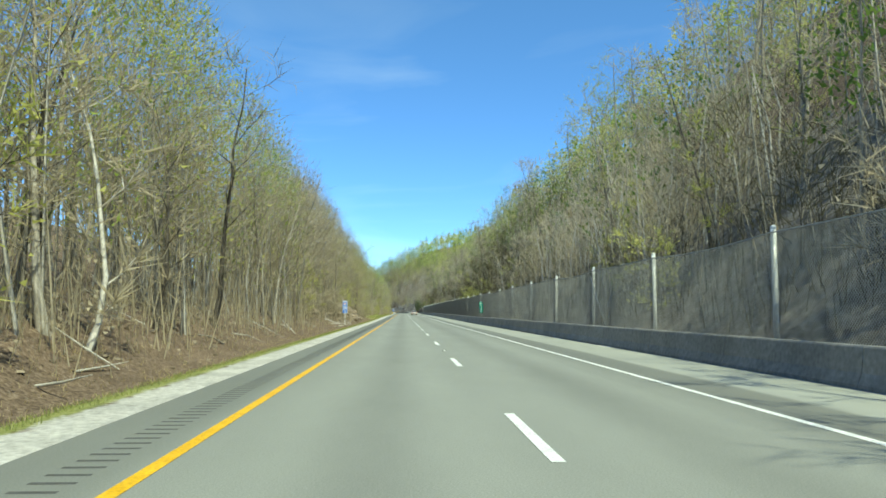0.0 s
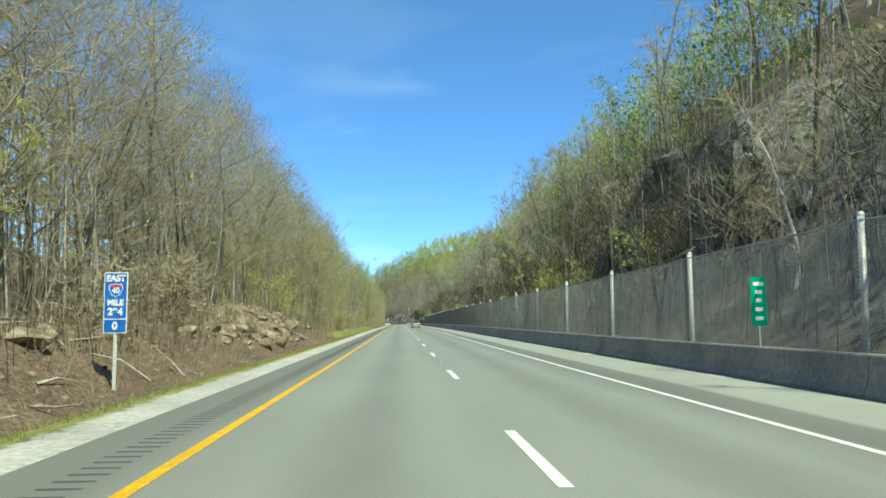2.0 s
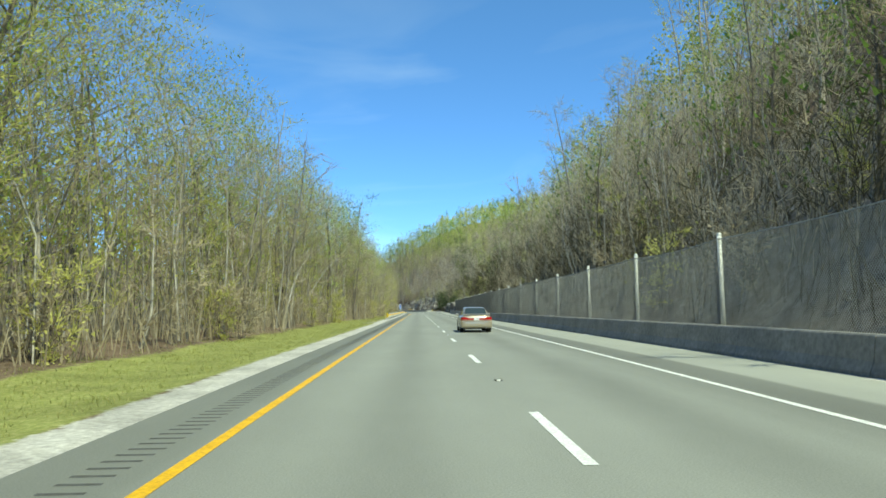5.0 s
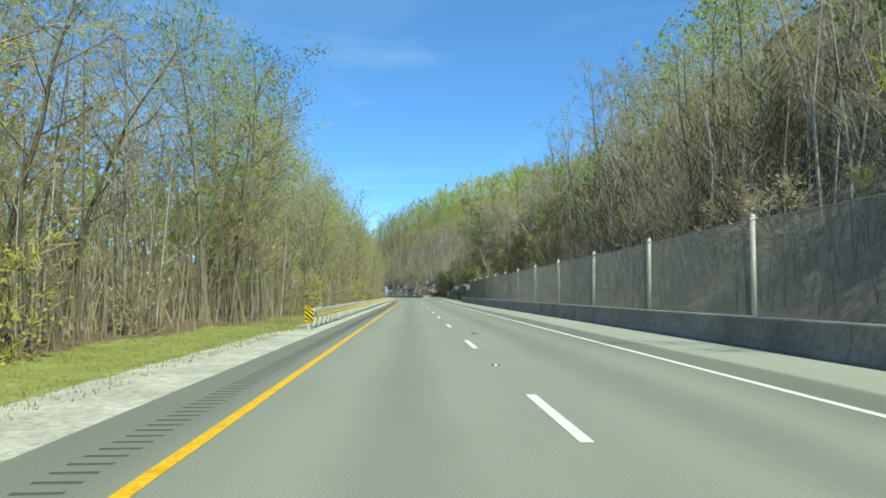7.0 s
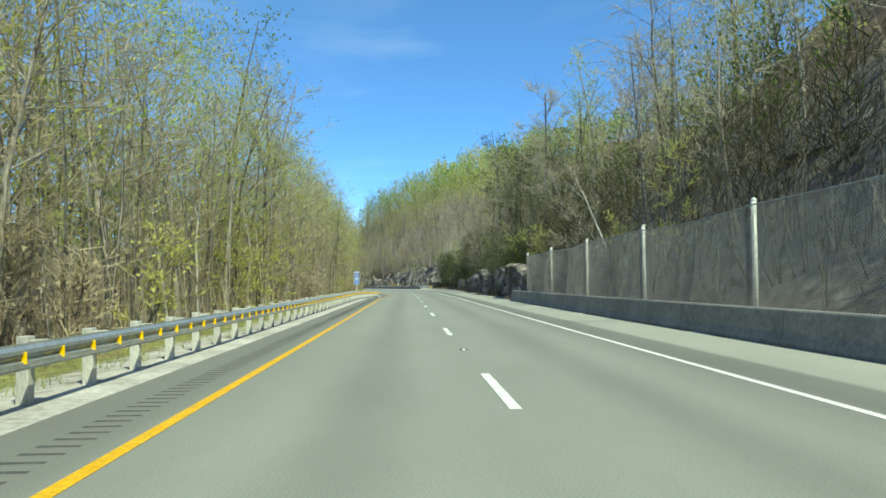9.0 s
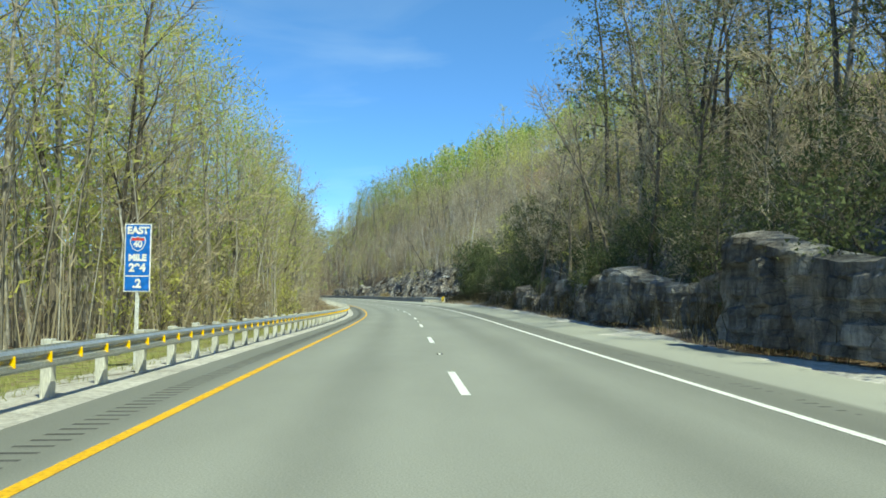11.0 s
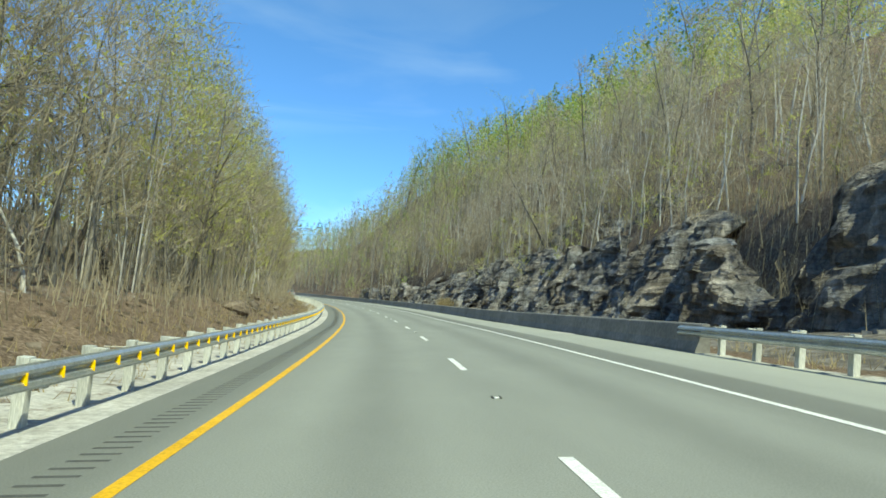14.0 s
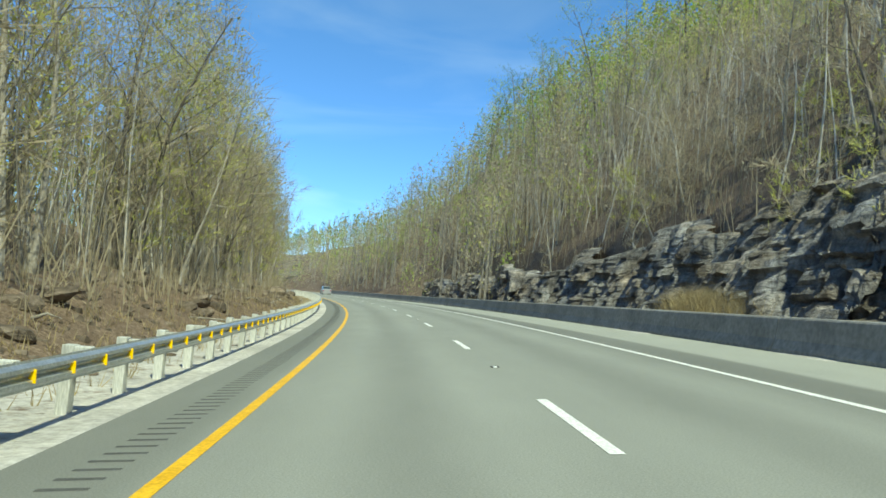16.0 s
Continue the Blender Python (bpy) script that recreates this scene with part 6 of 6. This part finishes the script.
def sedan(m, paint, bumper, label, detail=True, name="sedan_car"):
    """A four-door saloon, 4.8 m long; its rear stands at y = 0 and it heads along y."""
    root = thing(name, m, label, "car")
    rows = [(0.00, .80, .34, .74, .80), (0.05, .855, .28, .80, .90), (0.16, .875, .24, .86, .975), (0.55, .888, .22, .90, 1.00), (1.0, .89, .20, .935, 1.0), (1.9, .892, .19, .945, .985), (3.0, .89, .19, .935, .98),
            (3.5, .885, .20, .90, .97), (4.1, .875, .21, .80, .86), (4.5, .84, .24, .72, .76), (4.7, .76, .28, .62, .66), (4.8, .62, .34, .52, .55)]
    body = loft([body_section(*r) for r in rows], paint, "body", root, "glossy painted body")

    # wheel arches
    for y in (0.98, 3.70):
        for sd in (-1, 1):
            bm = bmesh.new()
            rod(bm, (sd * 0.62, y, 0.32), (sd * 0.8925, y, 0.32), 0.335, sides=28)
            part("wheel_arch", bm, "trim_dark", root)
            wheel(root, sd * 0.795, y, .305)

    # cabin: painted shell with panes set 4 mm proud
    shell = [(.60, .74, .97, 1.0, .66), (1.20, .80, .95, 1.375, .60), (1.7, .815, .945, 1.42, .61), (2.5, .815, .94, 1.43, .61), (2.95, .80, .94, 1.37, .60), (3.64, .74, .95, .975, .66)]
    sy = [r[0] for r in shell]

    def shell_at(y, k):
        return float(np.interp(y, sy, [r[k] for r in shell]))

    def gsec(y, hw, z0, z1, top):
        return [(hw, y, z0 - .03), (hw, y, z0), (top, y, z1 - .05), (top * .9, y, z1), (top * .45, y, z1 + .016), (0, y, z1 + .02), (-top * .45, y, z1 + .016), (-top * .9, y, z1), (-top, y, z1 - .05), (-hw, y, z0), (-hw, y, z0 - .03)]

    loft([gsec(*r) for r in shell], paint, "cabin", root)

    def pane(name, rows, mat="window_glass"):
        n = len(rows[0])
        V = [q for r in rows for q in r]
        F = [(i * n + j, i * n + j + 1, (i + 1) * n + j + 1, (i + 1) * n + j) for i in range(len(rows) - 1) for j in range(n - 1)]
        return mesh_object(name, V, F, mat, root, True, "dark tinted glass" if mat == "window_glass" else "black rubber seal")

    def side_point(sd, y, v):
        hw, z0, z1, top = (shell_at(y, k) for k in (1, 2, 3, 4))
        return (sd * (hw + (top - hw) * v + .007), y, z0 + (z1 - .05 - z0) * v + .003)

    for sd in (-1, 1):
        for lo, hi in (((1.42, 1.62), (2.20, 2.18)), ((2.27, 2.25), (3.38, 2.86))):
            rows_ = []
            for v in np.linspace(.10, .90, 6):
                a0, a1 = lo[0] + (lo[1] - lo[0]) * v, hi[0] + (hi[1] - hi[0]) * v
                rows_.append([side_point(sd, y, v) for y in np.linspace(a0, a1, 6)])
            pane("side_window", rows_)
    for name, y0, y1, w0, w1 in (("rear_window", .66, 1.17, .62, .52), ("windscreen", 3.56, 2.99, .62, .52)):
        for kind, mat, grow, lift in (("window_seal", "trim_dark", .022, .008), (name, "window_glass", 0.0, .012)):
            rows_ = []
            for v in np.linspace(-grow * 1.3, 1 + grow * 1.3, 13):
                round_ = .05 * max(0.0, (abs(v - .5) - .38) / .12) ** 2
                y, w = y0 + (y1 - y0) * v, w0 + (w1 - w0) * v + grow - round_
                rows_.append([(x, y, shell_at(y, 3) + .02 * (1 - (x / .62) ** 2) + lift) for x in np.linspace(-w, w, 9)])
            pane(kind, rows_, mat)
    # bumpers, lamps, boot and small fittings
    def bsec(y, hw, z0, z1):
        return [(hw, y, z0 + .05), (hw, y, z1 - .04), (hw * .97, y, z1), (-hw * .97, y, z1), (-hw, y, z1 - .04), (-hw, y, z0 + .05), (-hw * .95, y, z0), (hw * .95, y, z0)]

    loft([bsec(-.125, .52, .40, .575), bsec(-.115, .68, .36, .60), bsec(-.085, .79, .32, .615), bsec(-.03, .855, .285, .63), bsec(.08, .888, .26, .635), bsec(.42, .896, .25, .635)], bumper, "rear_bumper", root, "body-coloured rear bumper")
    loft([bsec(4.40, .86, .26, .56), bsec(4.72, .80, .28, .56), bsec(4.86, .62, .32, .53)], bumper, "front_bumper", root)
    part("bumper_seam", boxes((-.72, .72, -.112, -.09, .368, .374)), "trim_dark", root)
    for sd in (-1, 1):
        edge = [(.11, -.020, .80), (.30, -.030, .80), (.44, -.034, .812), (.58, -.034, .862), (.70, -.026, .875), (.80, .0, .87), (.868, .07, .855), (.892, .20, .82), (.893, .33, .775)]
        lamp = loft([[(sd * x, y, .722), (sd * x, y, z), (sd * (x - .04), y + .05, z), (sd * (x - .04), y + .05, .722)] for x, y, z in edge], "tail_red", "tail_light", root, "red tail lamp cluster", smooth=True)
        loft([[(sd * x, y + .004, .672), (sd * x, y + .001, .719), (sd * (x - .04), y + .05, .719), (sd * (x - .04), y + .05, .672)] for x, y, z in edge[:-1]], "tail_clear", "reverse_lamp", lamp, "smoky clear lower lamp strip")
        part("lamp_seam", boxes((min(sd * .50, sd * .507), max(sd * .50, sd * .507), -.040, -.028, .672, .83)), "trim_dark", lamp)
        part("mirror", boxes((min(sd * .86, sd * 1.04), max(sd * .86, sd * 1.04), 3.02, 3.12, .93, 1.07), bevel=.03), paint, root)
        for y in (1.95, 2.95):
            part("door_handle", boxes((min(sd * .88, sd * .905), max(sd * .88, sd * .905), y - .09, y + .09, .77, .80), bevel=.01), paint, root)
        part("side_moulding", boxes((min(sd * .886, sd * .902), max(sd * .886, sd * .902), 1.40, 3.30, .54, .575), bevel=.006), paint, root)
        for y in (1.42, 2.28, 3.32):
            part("door_seam", boxes((min(sd * .87, sd * .8905), max(sd * .87, sd * .8905), y, y + .003, .44, .78)), "trim_dark", root)
    sp = []
    for k in range(15):
        u = (k - 7) / 7
        z = 1.012 + .018 * (1 - u * u) - .05 * max(0.0, abs(u) - .82) / .18
        y = .07 + .05 * u * u
        sp.append([(u * .77, y, z - .004), (u * .77, y - .004, z + .012), (u * .77, y + .06, z + .032), (u * .77, y + .19, z + .028), (u * .77, y + .20, z + .010)])
    spoiler = loft(sp, paint, "boot_spoiler", root)
    for x in (-.70, .70, -.28, .28):
        part("spoiler_foot", boxes((x - .05, x + .05, .17, .25, .96, 1.025), bevel=.012), paint, spoiler)
    plate = part("number_plate", boxes((-.155, .155, -.045, -.03, .685, .845), bevel=.004), "sign_white", root, "white number plate")
    for k in range(6):
        x = -.115 + k * .046
        part("marking", boxes((x - .012, x + .012, -.0475, -.044, .735, .785)), "plate_ink", plate)
    part("badge", boxes((-.03, .03, .02, .035, .895, .94), bevel=.005), "alloy", root)
    part("exhaust", rod(bmesh.new(), (.55, -.06, .27), (.55, .3, .27), .03, sides=10), "alloy", root)
    part("underbody", boxes((-.62, .62, .5, 4.5, .19, .32)), "trim_dark", root)
    return root


sedan(road_frame(224.8) @ Matrix.Translation((3.22, 0, road_top(3.4))), "car_paint", "bumper_paint", "champagne beige four-door sedan with a rear spoiler on the road")


def far_car(s, d, paint, label, tall):
    """A plainer car, for the distance."""
    root = thing("car", road_frame(s) @ Matrix.Translation((d, 0, 0.0)), label, "car")
    t = tall
    loft([body_section(y, hw, .25, zs, zt) for y, hw, zs, zt in ((0, .80, .85 * t, .92 * t), (.1, .90, .92 * t, 1.0 * t), (2.6, .92, .92 * t, 1.0 * t), (4.2, .88, .82 * t, .9 * t), (4.6, .7, .6, .7))], paint, "body", root)
    loft([[(.74, y, .95 * t), (.60, y, z), (-.60, y, z), (-.74, y, .95 * t)] for y, z in ((.12, 1.02 * t), (.4, 1.48 * t), (2.6, 1.5 * t), (3.4, 1.0 * t))], "window_glass", "window", root)
    loft([[(.63, y, z), (.58, y, z + .05), (-.58, y, z + .05), (-.63, y, z)] for y, z in ((.38, 1.46 * t), (2.6, 1.48 * t))], paint, "roof", root)
    for sd in (-1, 1):
        part("tail_light", boxes((min(sd * .62, sd * .86), max(sd * .62, sd * .86), -.03, .03, .75, .95)), "tail_red", root)
        for y in (.85, 3.6):
            wheel(root, sd * .8, y, .33)
    return root


far_car(730, 3.2, "silver_paint", "silver sport utility car on the curving road", 1.15)
far_car(790, -0.3, "dark_paint", "dark car on the road before the bridge", 1.0)
